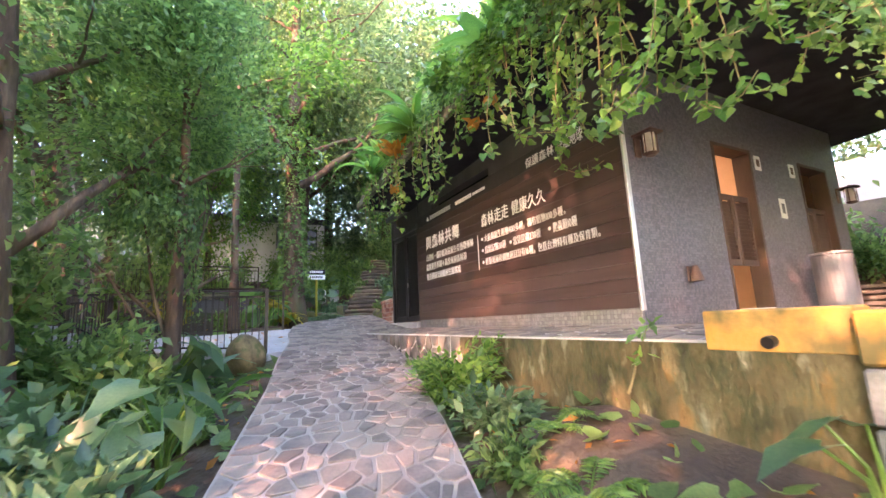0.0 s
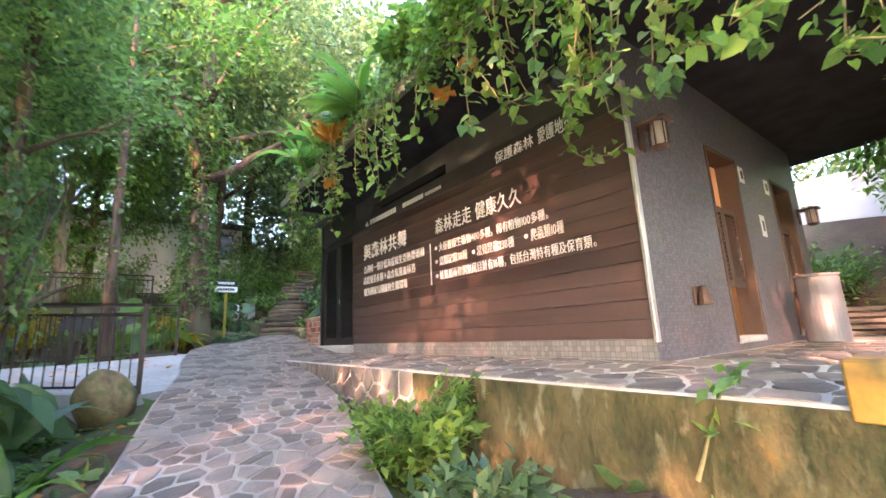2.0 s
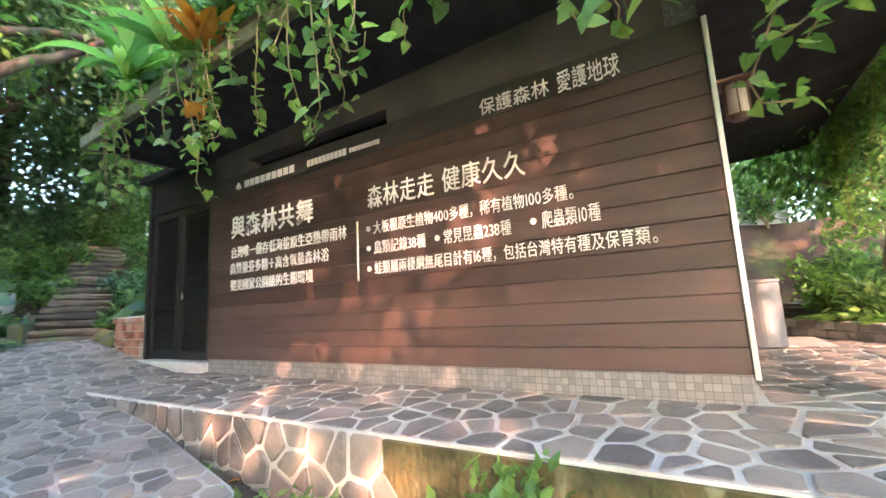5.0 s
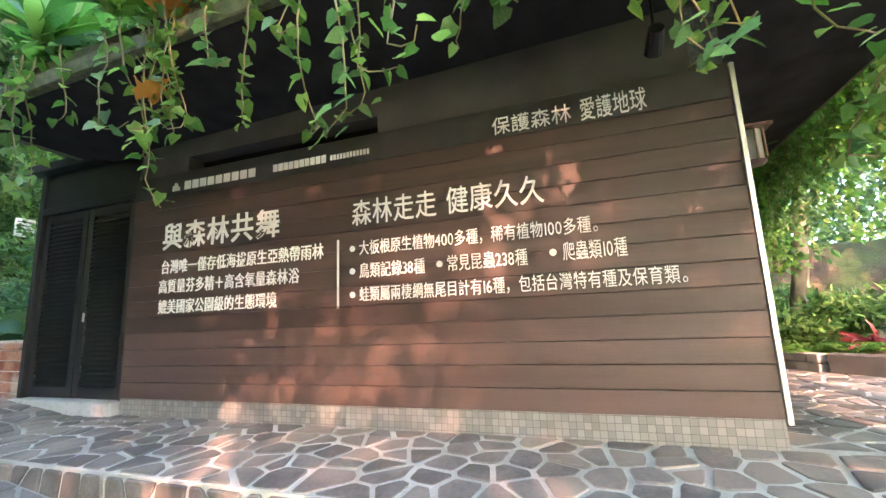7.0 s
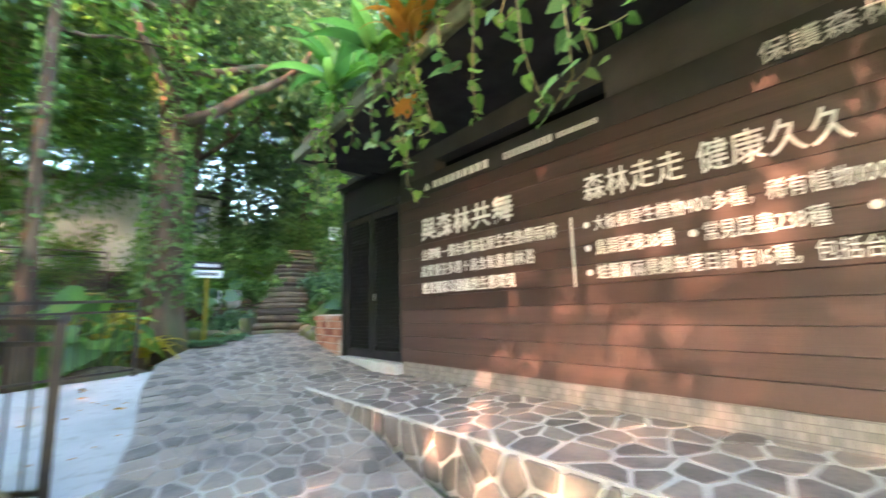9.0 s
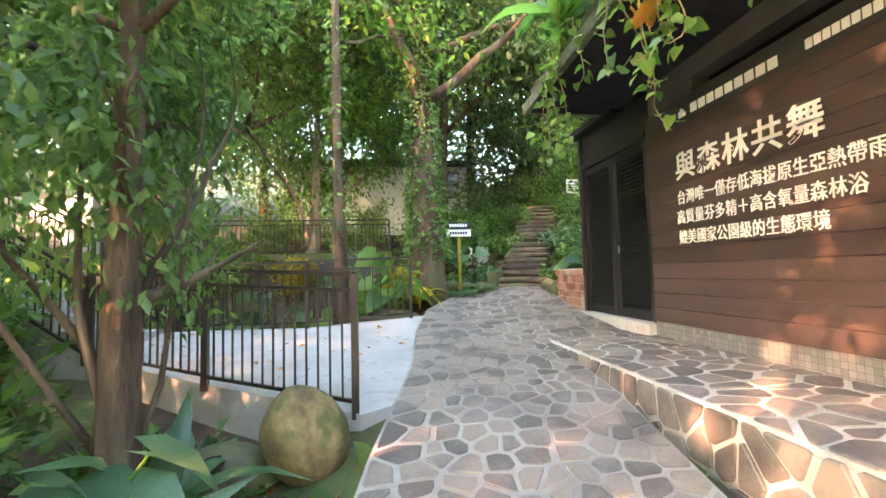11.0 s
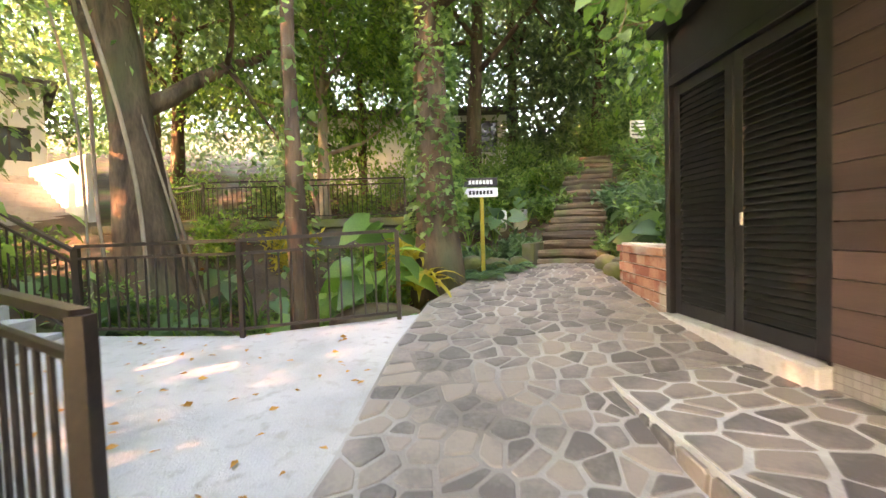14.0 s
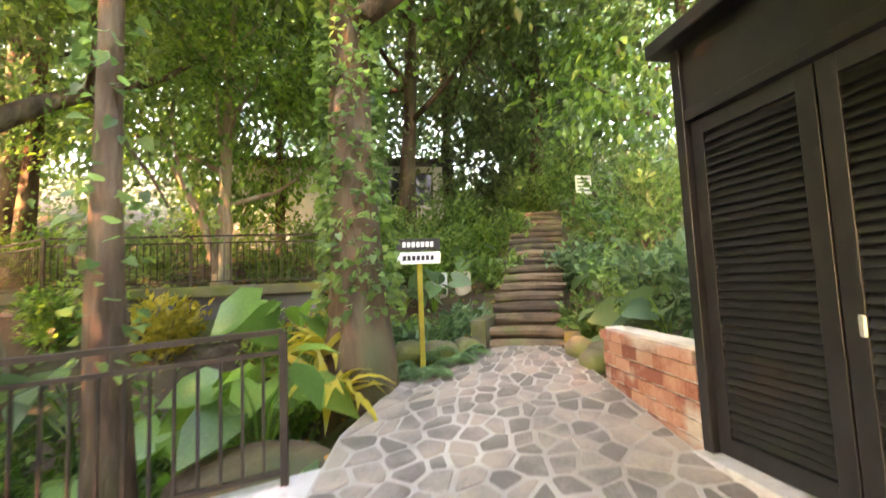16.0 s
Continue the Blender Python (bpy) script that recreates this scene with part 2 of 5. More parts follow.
# ---------------------------------------------------------------- mesh tools
class Shape:
    """Collects vertices and faces of one mesh."""

    def __init__(self):
        self.v, self.f = [], []

    def add(self, verts, faces):
        k = len(self.v)
        self.v += [tuple(p) for p in verts]
        self.f += [tuple(i + k for i in q) for q in faces]
        return self

    def box(self, lo, hi, m=None, b=0.0):
        """A box, with its edges along z, x and y cut by b if b > 0."""
        if b <= 0:
            x0, y0, z0 = lo
            x1, y1, z1 = hi
            vs = [(x0, y0, z0), (x1, y0, z0), (x1, y1, z0), (x0, y1, z0), (x0, y0, z1), (x1, y0, z1), (x1, y1, z1), (x0, y1, z1)]
            fs = [(0, 3, 2, 1), (4, 5, 6, 7), (0, 1, 5, 4), (1, 2, 6, 5), (2, 3, 7, 6), (3, 0, 4, 7)]
        else:
            bm = bmesh.new()
            bmesh.ops.create_cube(bm, size=1)
            for v in bm.verts:
                v.co = Vector([(lo[i] + hi[i]) / 2 + v.co[i] * (hi[i] - lo[i]) for i in range(3)])
            bmesh.ops.bevel(bm, geom=bm.edges[:], offset=b, segments=1, affect="EDGES")
            bm.verts.index_update()
            vs, fs = [v.co.copy() for v in bm.verts], [[v.index for v in f.verts] for f in bm.faces]
            bm.free()
        if m is not None:
            vs = [m @ Vector(p) for p in vs]
        return self.add(vs, fs)

    def tube(self, pts, radii, sides=8, cap=True, knob=0.0):
        pts = [Vector(p) for p in pts]
        if not hasattr(radii, "__len__"):
            radii = [radii] * len(pts)
        rings, fs = [], []
        side = None
        for i, p in enumerate(pts):
            d = (pts[min(i + 1, len(pts) - 1)] - pts[max(i - 1, 0)]).normalized()
            if side is None:
                side = d.orthogonal().normalized()
            side = (side - d * side.dot(d)).normalized()
            up = d.cross(side)
            for k in range(sides):
                a = 2 * math.pi * k / sides
                r = radii[i] * (1 + (noise.noise(p * 1.7 + Vector((k * 0.9, 0, 0))) * knob if knob else 0))
                rings.append(p + (side * math.cos(a) + up * math.sin(a)) * r)
        for i in range(len(pts) - 1):
            for k in range(sides):
                a, b = i * sides + k, i * sides + (k + 1) % sides
                fs.append((a, b, b + sides, a + sides))
        if cap:
            fs.append(tuple(reversed(range(sides))))
            fs.append(tuple(range((len(pts) - 1) * sides, len(pts) * sides)))
        return self.add(rings, fs)

    def beam(self, a, b, w, h):
        """A bar from a to b of width w and height h, kept upright."""
        a, b = Vector(a), Vector(b)
        d = (b - a).normalized()
        s = d.cross(Vector((0, 0, 1)))
        s = Vector((1, 0, 0)) if s.length < 0.05 else s.normalized()
        u = s.cross(d)
        vs = [p + s * (w / 2 * i) + u * (h / 2 * j) for p in (a, b) for i, j in ((-1, -1), (1, -1), (1, 1), (-1, 1))]
        return self.add(vs, [(0, 1, 2, 3), (7, 6, 5, 4), (0, 4, 5, 1), (1, 5, 6, 2), (2, 6, 7, 3), (3, 7, 4, 0)])

    def prism(self, poly, z0, z1):
        """A plan outline drawn up from z0 to z1."""
        n = len(poly)
        vs = [(x, y, z0) for x, y in poly] + [(x, y, z1) for x, y in poly]
        return self.add(vs, [tuple(reversed(range(n))), tuple(range(n, 2 * n))] + [(i, (i + 1) % n, n + (i + 1) % n, n + i) for i in range(n)])

    def mesh(self, name, mat, smooth=False):
        me = bpy.data.meshes.new(name)
        me.from_pydata(self.v, [], self.f)
        if smooth:
            me.polygons.foreach_set("use_smooth", [True] * len(me.polygons))
        me.materials.append(MAT[mat] if isinstance(mat, str) else mat)
        me.update()
        return me


def part(name, shape, mat, parent=None, label="", smooth=False, kind=""):
    ob = new(name, shape.mesh(name, mat, smooth) if isinstance(shape, Shape) else shape)
    if parent:
        ob.parent = parent
    return tagged(ob, label, kind=kind)


def thing(name, at, label, category, group="", kind="", turn=0.0):
    ob = new(name)
    ob.empty_display_size = 0.1
    ob.matrix_basis = pose(*at, 0, 0, turn)
    return tagged(ob, label, category, group, kind)


# Leaf outlines: width along x, length along y, folded a little along the midrib
def leaf_shape(kind):
    if kind == "oval":
        v = [(0, 0, 0), (-0.24, 0.4, 0.06), (0, 1, -0.08), (0.24, 0.4, 0.06)]
        return np.array(v), [(0, 2, 1), (0, 3, 2)]
    if kind == "heart":
        v = [(0, 0, 0), (-0.3, -0.08, 0.05), (-0.42, 0.25, 0.1), (-0.25, 0.65, 0.03), (0, 1.0, -0.12), (0.25, 0.65, 0.03), (0.42, 0.25, 0.1), (0.3, -0.08, 0.05), (0, 0.45, -0.02)]
        return np.array(v), [(0, 8, 2, 1), (8, 4, 3, 2), (0, 7, 6, 8), (8, 6, 5, 4)]
    if kind == "narrow":
        v = [(0, 0, 0), (-0.09, 0.35, 0.03), (0, 1, -0.15), (0.09, 0.35, 0.03)]
        return np.array(v), [(0, 2, 1), (0, 3, 2)]
    if kind == "taro":
        v = [(0, 0, 0), (-0.28, -0.25, 0.0), (-0.46, 0.05, 0.1), (-0.36, 0.5, 0.07), (0, 1.0, -0.2), (0.36, 0.5, 0.07), (0.46, 0.05, 0.1), (0.28, -0.25, 0.0), (0, 0.5, -0.04)]
        return np.array(v), [(0, 8, 2, 1), (8, 4, 3, 2), (0, 7, 6, 8), (8, 6, 5, 4)]
    v, f = [], []                                   # strap: a long arching blade
    for i in range(7):
        t = i / 6
        w = 0.085 * math.sin(math.pi * min(1, 0.12 + 0.88 * t) ** 0.8) + 0.004
        y, z = t * (1 - 0.25 * t * t), -0.45 * t * t * t
        v += [(-w, y, z + 0.02), (0, y, z), (w, y, z + 0.02)]
        if i:
            k = 3 * i
            f += [(k - 3, k - 2, k + 1, k), (k - 2, k - 1, k + 2, k + 1)]
    return np.array(v), f


def leaves(name, kind, place, aim, size, mat, rng, droop=0.35, wild=0.7):
    """One mesh of many leaves: place (n,3), aim (n,3) the way each one grows, size (n,)."""
    tv, tf = leaf_shape(kind)
    n = len(place)
    y = aim + rng.normal(0, wild, (n, 3))
    y[:, 2] -= droop
    y /= np.linalg.norm(y, axis=1)[:, None] + 1e-9
    up = np.tile([0, 0, 1.0], (n, 1)) + rng.normal(0, 0.45, (n, 3))
    x = np.cross(y, up)
    x /= np.linalg.norm(x, axis=1)[:, None] + 1e-9
    z = np.cross(x, y)
    V = place[:, None, :] + size[:, None, None] * (tv[None, :, 0:1] * x[:, None] + tv[None, :, 1:2] * y[:, None] + tv[None, :, 2:3] * z[:, None])
    k = len(tv)
    loops = np.concatenate([np.array(q) for q in tf])
    tot = np.array([len(q) for q in tf])
    all_loops = (loops[None] + (np.arange(n) * k)[:, None]).ravel()
    all_tot = np.tile(tot, n)
    me = bpy.data.meshes.new(name)
    me.vertices.add(n * k)
    me.vertices.foreach_set("co", V.ravel())
    me.loops.add(len(all_loops))
    me.loops.foreach_set("vertex_index", all_loops.astype(np.int32))
    me.polygons.add(len(all_tot))
    me.polygons.foreach_set("loop_start", (np.cumsum(all_tot) - all_tot).astype(np.int32))
    me.update(calc_edges=True)
    me.materials.append(MAT[mat])
    return me


# ---------------------------------------------------------------- the plan
def ramp_z(y):
    return 0.36 + 0.11 * max(-7.0, min(13.4, y))


def path_left(y):
    return float(np.interp(y, [-7, 0, 2.7, 4.95, 6.8, 8.4, 10, 11.3, 12.4, 13.3], [-1.4, -0.65, -0.08, 0.4, 0.7, 1.04, 1.23, 1.5, 2.05, 2.9]))


def path_right(y):
    return float(np.interp(y, [-7, 0, 2, 3.2, 4.45, 5.9, 7.5, 9.15, 9.2, 10.4, 11.8, 13.3], [0.1, 0.75, 1.3, 1.7, 2.05, 2.5, 2.75, 2.8, 3.82, 3.86, 4.05, 4.2]))


def path_z(x, y):
    return ramp_z(y) + (max(0, x - 2.8) * 0.055 if y > 9.17 else 0.0)


EDGE, WALL = 2.8, 3.92          # the terrace's front edge, the signboard's wall


def terrace_z(x, y):
    return 1.36 + 0.06 * min(1, max(0, (x - EDGE) / 1.1)) + 0.002 * max(0, y - 2.5)


def smooth(a, b, x):
    t = min(1, max(0, (x - a) / (b - a)))
    return t * t * (3 - 2 * t)


def stair_line(x, y):
    """How far along and beside the log stair a place lies."""
    dx, dy = x - 3.8, y - 13.25
    return dx * 0.447 + dy * 0.894, dx * 0.894 - dy * 0.447


def hill_z(x, y):
    r = ramp_z(y)
    z = r - 0.1
    l, rt = path_left(max(-7, min(13.3, y))), path_right(max(-7, min(13.3, y)))
    if x < l:
        z -= 0.28 * smooth(0.0, 1.2, l - x)
        z += 0.3 * smooth(2.5, 8, l - x)
    if x > rt:
        z -= 0.04 + 0.1 * smooth(0, 1, x - rt)
        if x < 3.6:
            z += 0.5 * smooth(0.05, 1.0, x - rt) * (1 - smooth(2.2, 3.8, y))
    if x > EDGE + 0.1 and y > -7:
        z = max(z, 0.3) if y < 13 else z
    gully = smooth(10.65, 11.5, y) * (1 - smooth(14.4, 15.8, y)) * (1 - smooth(0.2, 1.5, x)) * smooth(-7, -4, x)
    z -= 1.3 * gully
    s, o = stair_line(x, y)
    if y > 11.5:
        up = 0.535 * max(0, s) * (1 if s < 4.7 else 0) + (2.51 + 0.30 * (s - 4.7) if s >= 4.7 else 0)
        far = 0.9 * smooth(15.0, 16.8, y) + 0.24 * max(0, y - 16.8)
        k = smooth(-1.6, -0.4, o)
        z += min(26, up * k + far * (1 - k))
        z += 0.25 * (1 - smooth(0.7, 1.0, abs(o - 0.0))) * -0.6 * smooth(0, 0.5, s)
    if y < 11.5 and x > 10:
        z += 0.12 * min(25, x - 10) + 3.0 * smooth(11.6, 13.0, x)
    if x < -8:
        z += 0.12 * min(30, -8 - x)
    z += 0.09 * noise.noise(Vector((x * 0.6, y * 0.6, 0))) * smooth(0.2, 1.2, max(l - x, x - rt, 0.0))
    return z


# ---------------------------------------------------------------- ground, path, terrace
def axis(near0, near1, step, far):
    a = list(np.arange(near0, near1 + 1e-6, step))
    d, lo, hi = step, near0, near1
    while hi < far:
        d *= 1.35
        lo, hi = lo - d, hi + d
        a = [lo] + a + [hi]
    return a


gx, gy = axis(-9, 12, 0.35, 400), axis(-6, 24, 0.35, 400)
g = Shape()
for y in gy:
    for x in gx:
        g.v.append((x, y, hill_z(x, y)))
w = len(gx)
g.f = [(j * w + i, j * w + i + 1, (j + 1) * w + i + 1, (j + 1) * w + i) for j in range(len(gy) - 1) for i in range(w - 1)]
tagged(part("ground", g, "soil", smooth=True), "dark forest soil with moss and leaf litter", "ground", kind="structure")

pv = Shape()
ys = np.arange(-7, 13.31, 0.1)
NU = 8
for y in ys:
    l, r = path_left(y), path_right(y)
    for i in range(NU + 1):
        x = l + (r - l) * i / NU
        pv.v.append((x, y, path_z(x, y)))
    pv.v += [(r, y, path_z(r, y) - 0.3), (l, y, path_z(l, y) - 0.3)]
K = NU + 3
for j in range(len(ys) - 1):
    for i in range(K):
        a, b = j * K + i, j * K + (i + 1) % K
        pv.f.append((a, b, b + K, a + K))
path = tagged(part("pavement_path", pv, "mortar_path"), "sloping path of grey crazy-paved slate in pale mortar", "path", kind="structure")

tv = Shape()
ty = np.linspace(-2.0, 9.2, 47)
for y in ty:
    for x in (EDGE, EDGE + 0.4, EDGE + 0.8, WALL + 0.1):
        tv.v.append((x, y, terrace_z(x, y)))
    tv.v += [(WALL + 0.1, y, 0.2), (EDGE, y, 0.2)]
for j in range(len(ty) - 1):
    for i in range(6):
        a, b = j * 6 + i, j * 6 + (i + 1) % 6
        tv.f.append((a, b, b + 6, a + 6))
tv.f += [tuple(range(5, -1, -1)), tuple(range((len(ty) - 1) * 6, len(ty) * 6))]
tv.box((WALL + 0.1, -2, 0.2), (8.2, 2.9, 1.41))
terrace = tagged(part("floor_terrace", tv, "mortar"), "raised terrace of crazy-paved slate in pale mortar", "terrace", kind="structure")

tagged(part("pavement_yard", Shape().box((8.2, -2, 0.2), (12, 7.5, 1.405)), "asphalt"), "grey asphalt yard beside the terrace", "yard", kind="structure")
tagged(part("pavement_apron", Shape().box((7.4, 1.75, 1.3), (8.7, 2.86, 1.428), b=0.006), "concrete"), "pale concrete apron by the doorway", "apron", kind="structure")

# pale concrete landing beside the path
cp = Shape()
outline = [(0.62, 7.45), (-0.9, 8.4), (-1.9, 9.1), (-2.45, 9.6), (-2.35, 10.78), (-0.3, 10.42), (0.5, 10.62), (1.42, 10.9)]
for yy in (10.4, 10.0, 9.2, 8.4, 7.6):
    outline.append((path_left(yy) + 0.03, yy))
top = [(x, y, ramp_z(y) - 0.012 - 0.03 * max(0, -x)) for x, y in outline]
n = len(top)
cp.add(top + [(x, y, z - 0.45) for x, y, z in top], [tuple(reversed(range(n))), tuple(range(n, 2 * n))] + [(i, (i + 1) % n, n + (i + 1) % n, n + i) for i in range(n)])
tagged(part("pavement_landing", cp, "concrete"), "pale concrete landing with scattered dry leaves", "landing", kind="structure")


def landing_z(x, y):
    return ramp_z(y) - 0.012 - 0.03 * max(0, -x)


# ---------------------------------------------------------------- building
BX0, BX1, BY0, BY1 = 3.95, 9.35, 2.9, 10.37
SOFFIT = 4.46


def wall_with(holes, u0, u1, z0, z1):
    """Rectangles that fill a wall round its openings (u0, u1, z0, z1)."""
    us = sorted({u0, u1, *[h[0] for h in holes], *[h[1] for h in holes]})
    out = []
    for a, b in zip(us, us[1:]):
        z = z0
        for h in sorted(h for h in holes if h[0] <= a and h[1] >= b):
            if h[2] > z:
                out.append((a, b, z, h[2]))
            z = h[3]
        for h in [h for h in holes if h[0] <= a and h[1] >= b][1:]:
            z = max(z, h[3])
        out.append((a, b, z, z1))
    return out


west = Shape()
for a, b, c, d in wall_with([(5.62, 7.95, 4.0, 4.17)], BY0 + 0.18, 8.66, 1.2, SOFFIT + 0.12):
    west.box((BX0, a, c), (BX0 + 0.2, b, d))
tagged(part("wall_west", west, "dark_wall"), "dark grey rendered wall above the signboard", "wall", kind="structure")
south = Shape()
for a, b, c, d in wall_with([(5.68, 6.62, 1.5, 3.79), (7.98, 8.92, 1.5, 3.79)], BX0, BX1, 1.2, SOFFIT + 0.13):
    south.box((a, BY0 - 0.02, c), (b, BY0 + 0.18, d))
tagged(part("wall_south", south, "tile"), "wall of small grey mosaic tiles with two doorways", "wall", kind="structure")
shell = Shape().box((BX1 - 0.2, BY0 + 0.18, 1.2), (BX1, BY1, SOFFIT)).box((BX0 + 0.2, BY1 - 0.2, 1.2), (BX1 - 0.2, BY1, SOFFIT))
shell.box((BX0 + 0.2, 5.4, 1.2), (BX1 - 0.2, 5.55, SOFFIT)).box((7.2, BY0 + 0.18, 1.2), (7.3, 5.4, SOFFIT))
tagged(part("wall_back", shell, "warm_wall"), "plain inner and rear walls", "wall", kind="structure")
tagged(part("floor_inside", Shape().box((BX0 + 0.2, BY0 + 0.18, 1.2), (BX1 - 0.2, BY1 - 0.2, 1.5)), "plinth"), "tiled indoor floor", "floor", kind="structure")
ROOF = pose(2.7, 1.1, 4.586, -1.8)                       # the roof falls a little towards the louvred door
soffit = tagged(part("ceiling_soffit", Shape().box((0.08, 0.05, 0.0), (7.5, 8.32, 0.1)), "soffit"), "black painted roof soffit", "ceiling", kind="structure")
soffit.matrix_basis = ROOF
tagged(part("ceiling_inside", Shape().box((BX0 + 0.2, BY0 + 0.18, 4.1), (BX1 - 0.2, 5.4, 4.18)), "warm_wall"), "warm timber indoor ceiling", "ceiling", kind="structure")
roof = thing("green_roof", (2.7, 1.1, SOFFIT), "flat roof with stained concrete edge under overhanging plants", "roof", kind="structure")
roof.matrix_basis = ROOF
fas = Shape().box((0, 0, 0.0), (0.08, 8.42, 0.15), b=0.012).box((0.08, 0, 0.0), (7.5, 0.05, 0.15), b=0.012).box((0.08, 8.34, 0), (7.5, 8.42, 0.15), b=0.012)
part("fascia", fas, "lichen", roof, "stained grey concrete fascia")
part("roof_slab", Shape().box((0.08, 0.06, 0.104), (7.5, 8.33, 0.34), b=0.03), "soil", roof, "soil bed")
tagged(part("trim_plinth", Shape().box((WALL - 0.01, BY0 - 0.03, 1.25), (BX0, 8.66, 1.63)), "plinth"), "plinth of small beige mosaic tiles", "plinth", kind="structure")
tagged(part("trim_sill", Shape().box((3.82, 8.665, 1.2), (4.1, 10.42, 1.575), b=0.012), "concrete"), "pale concrete sill under the louvred door", "sill", kind="structure")

# Signboard: planks, dark band, metal edge and lettering
PX = 3.9
board = thing("signboard", (PX, 2.87, 1.61), "large brown plank signboard with white lettering on the wall", "signboard")
rows, ph = 12, 0.165
pl = Shape().box((0, 0, 0), (0.045, 5.79, ph - 0.004), b=0.003).mesh("plank", "plank")
for i in range(rows):
    ob = part("plank", pl, "plank", board)
    ob.location = (0.002 * (i % 2), 0, i * ph)
part("plank", Shape().box((0, 0, rows * ph), (0.045, 5.79, 2.108), b=0.003), "plank", board)
part("band", Shape().box((0.0, 0, 2.112), (0.047, 5.79, 2.37), b=0.003), "band", board, "black top band")
part("edge_trim", Shape().box((-0.012, -0.035, -0.03), (0.05, -0.002, 2.36), b=0.004), "alu", board, "bright metal edge trim")
part("divider", Shape().box((-0.006, 3.126, 0.808), (-0.0005, 3.146, 1.42)), "white", board, "white divider line")


def characters(text, bold):
    """The characters of a line as separate shapes in em units, each from its own left edge."""
    cu = bpy.data.curves.new("text", "FONT")
    cu.body, cu.extrude, cu.size, cu.offset, cu.space_character = text, 0.004, 1.0, bold, 4.0
    tmp = bpy.data.objects.new("text", cu)
    scene.collection.objects.link(tmp)
    bpy.context.view_layer.update()
    me = bpy.data.meshes.new_from_object(tmp.evaluated_get(bpy.context.evaluated_depsgraph_get()))
    bpy.data.objects.remove(tmp)
    co = [tuple(v.co) for v in me.vertices]
    spans = sorted((min(co[i][0] for i in p.vertices), max(co[i][0] for i in p.vertices), p.index) for p in me.polygons)
    out, reach = [], -9.0
    for left, right, i in spans:
        if left - reach > 0.7:
            out.append((Shape(), {}, left))
        reach = max(reach, right)
        sh, index, edge = out[-1]
        face = []
        for v in me.polygons[i].vertices:
            if v not in index:
                index[v] = len(sh.v)
                sh.v.append((co[v][0] - edge, co[v][1], co[v][2]))
            face.append(index[v])
        sh.f.append(tuple(face))
    return [sh for sh, index, edge in out]


def letters(text, y_left, y_right, z_low, z_high, bold=0.0):
    """A line of characters on the board, each a part of its own, between two edges and two heights."""
    line = characters(text, bold)
    cell = max(max(v[0] for v in sh.v) for sh in line) * 1.07
    at, starts = 0.0, []
    for ch, sh in zip(text, line):
        wide = max(v[0] for v in sh.v)
        if ch in "，。":
            starts.append(at + 0.12)
            at += cell
        elif ord(ch) > 0x2000:
            starts.append(at + (cell - wide) / 2)
            at += cell
        else:
            starts.append(at + (0.12 if ch == "1" else 0.03))
            at += wide + (0.22 if ch == "1" else 0.1)
    xs = [v[0] + o for sh, o in zip(line, starts) for v in sh.v]
    zs = [v[1] for sh in line for v in sh.v]
    sx, sz = (y_left - y_right) / (max(xs) - min(xs)), (z_high - z_low) / (max(zs) - min(zs))
    for sh, o in zip(line, starts):
        sh.v = [(-0.004 - d, y_left - (u + o - min(xs)) * sx - 2.87, z_low + (h - min(zs)) * sz - 1.61) for u, h, d in sh.v]
        part("character", sh, "white", board, "white lettering")


def bullet(y, z):
    dot = Shape().tube([(-0.001, y - 2.87, z - 1.61), (-0.007, y - 2.87, z - 1.61)], 0.027, 16)
    part("bullet", dot, "white", board, "round white bullet")


letters("保護森林", 4.55, 3.93, 3.75, 3.9)
letters("愛護地球", 3.86, 3.40, 3.74, 3.92)
letters("與森林共舞", 8.18, 6.66, 3.13, 3.42, 0.012)
letters("台灣唯一僅存低海拔原生亞熱帶雨林", 8.17, 6.16, 2.875, 3.02, 0.004)
letters("高質量芬多精＋高含氧量森林浴", 8.19, 6.42, 2.67, 2.815, 0.004)
letters("媲美國家公園級的生態環境", 8.18, 6.67, 2.46, 2.605, 0.004)
letters("森林走走", 5.86, 5.06, 3.14, 3.37, 0.004)
letters("健康久久", 4.97, 4.18, 3.14, 3.37, 0.004)
letters("大板根原生植物400多種，稀有植物100多種。", 5.79, 3.82, 2.87, 3.0)
letters("鳥類記錄38種", 5.79, 5.18, 2.67, 2.8)
letters("常見昆蟲238種", 4.98, 4.34, 2.67, 2.8)
letters("爬蟲類10種", 4.08, 3.64, 2.68, 2.82)
letters("蛙類屬兩棲綱無尾目計有16種，包括台灣特有種及保育類。", 5.79, 3.29, 2.465, 2.595)
for y, z in ((5.86, 2.935), (5.86, 2.735), (5.05, 2.735), (4.15, 2.75), (5.86, 2.53)):
    bullet(y, z)
for n_bar, y0, step, wide, low, high in ((9, 4.965, 0.108, 0.085, 2.165, 2.255), (10, 3.83, 0.062, 0.05, 2.175, 2.25), (12, 3.2, 0.035, 0.023, 2.185, 2.235)):
    for i in range(n_bar):
        part("name_bar", Shape().box((-0.006, y0 - i * step, low), (-0.001, y0 + wide - i * step, high)), "white", board, "small white name bar")
for i, hgt in enumerate((0.04, 0.075, 0.09, 0.06)):
    part("emblem_bar", Shape().box((-0.006, 5.12 + i * 0.028, 2.165), (-0.001, 5.14 + i * 0.028, 2.165 + hgt)), "white", board, "small white emblem bar")

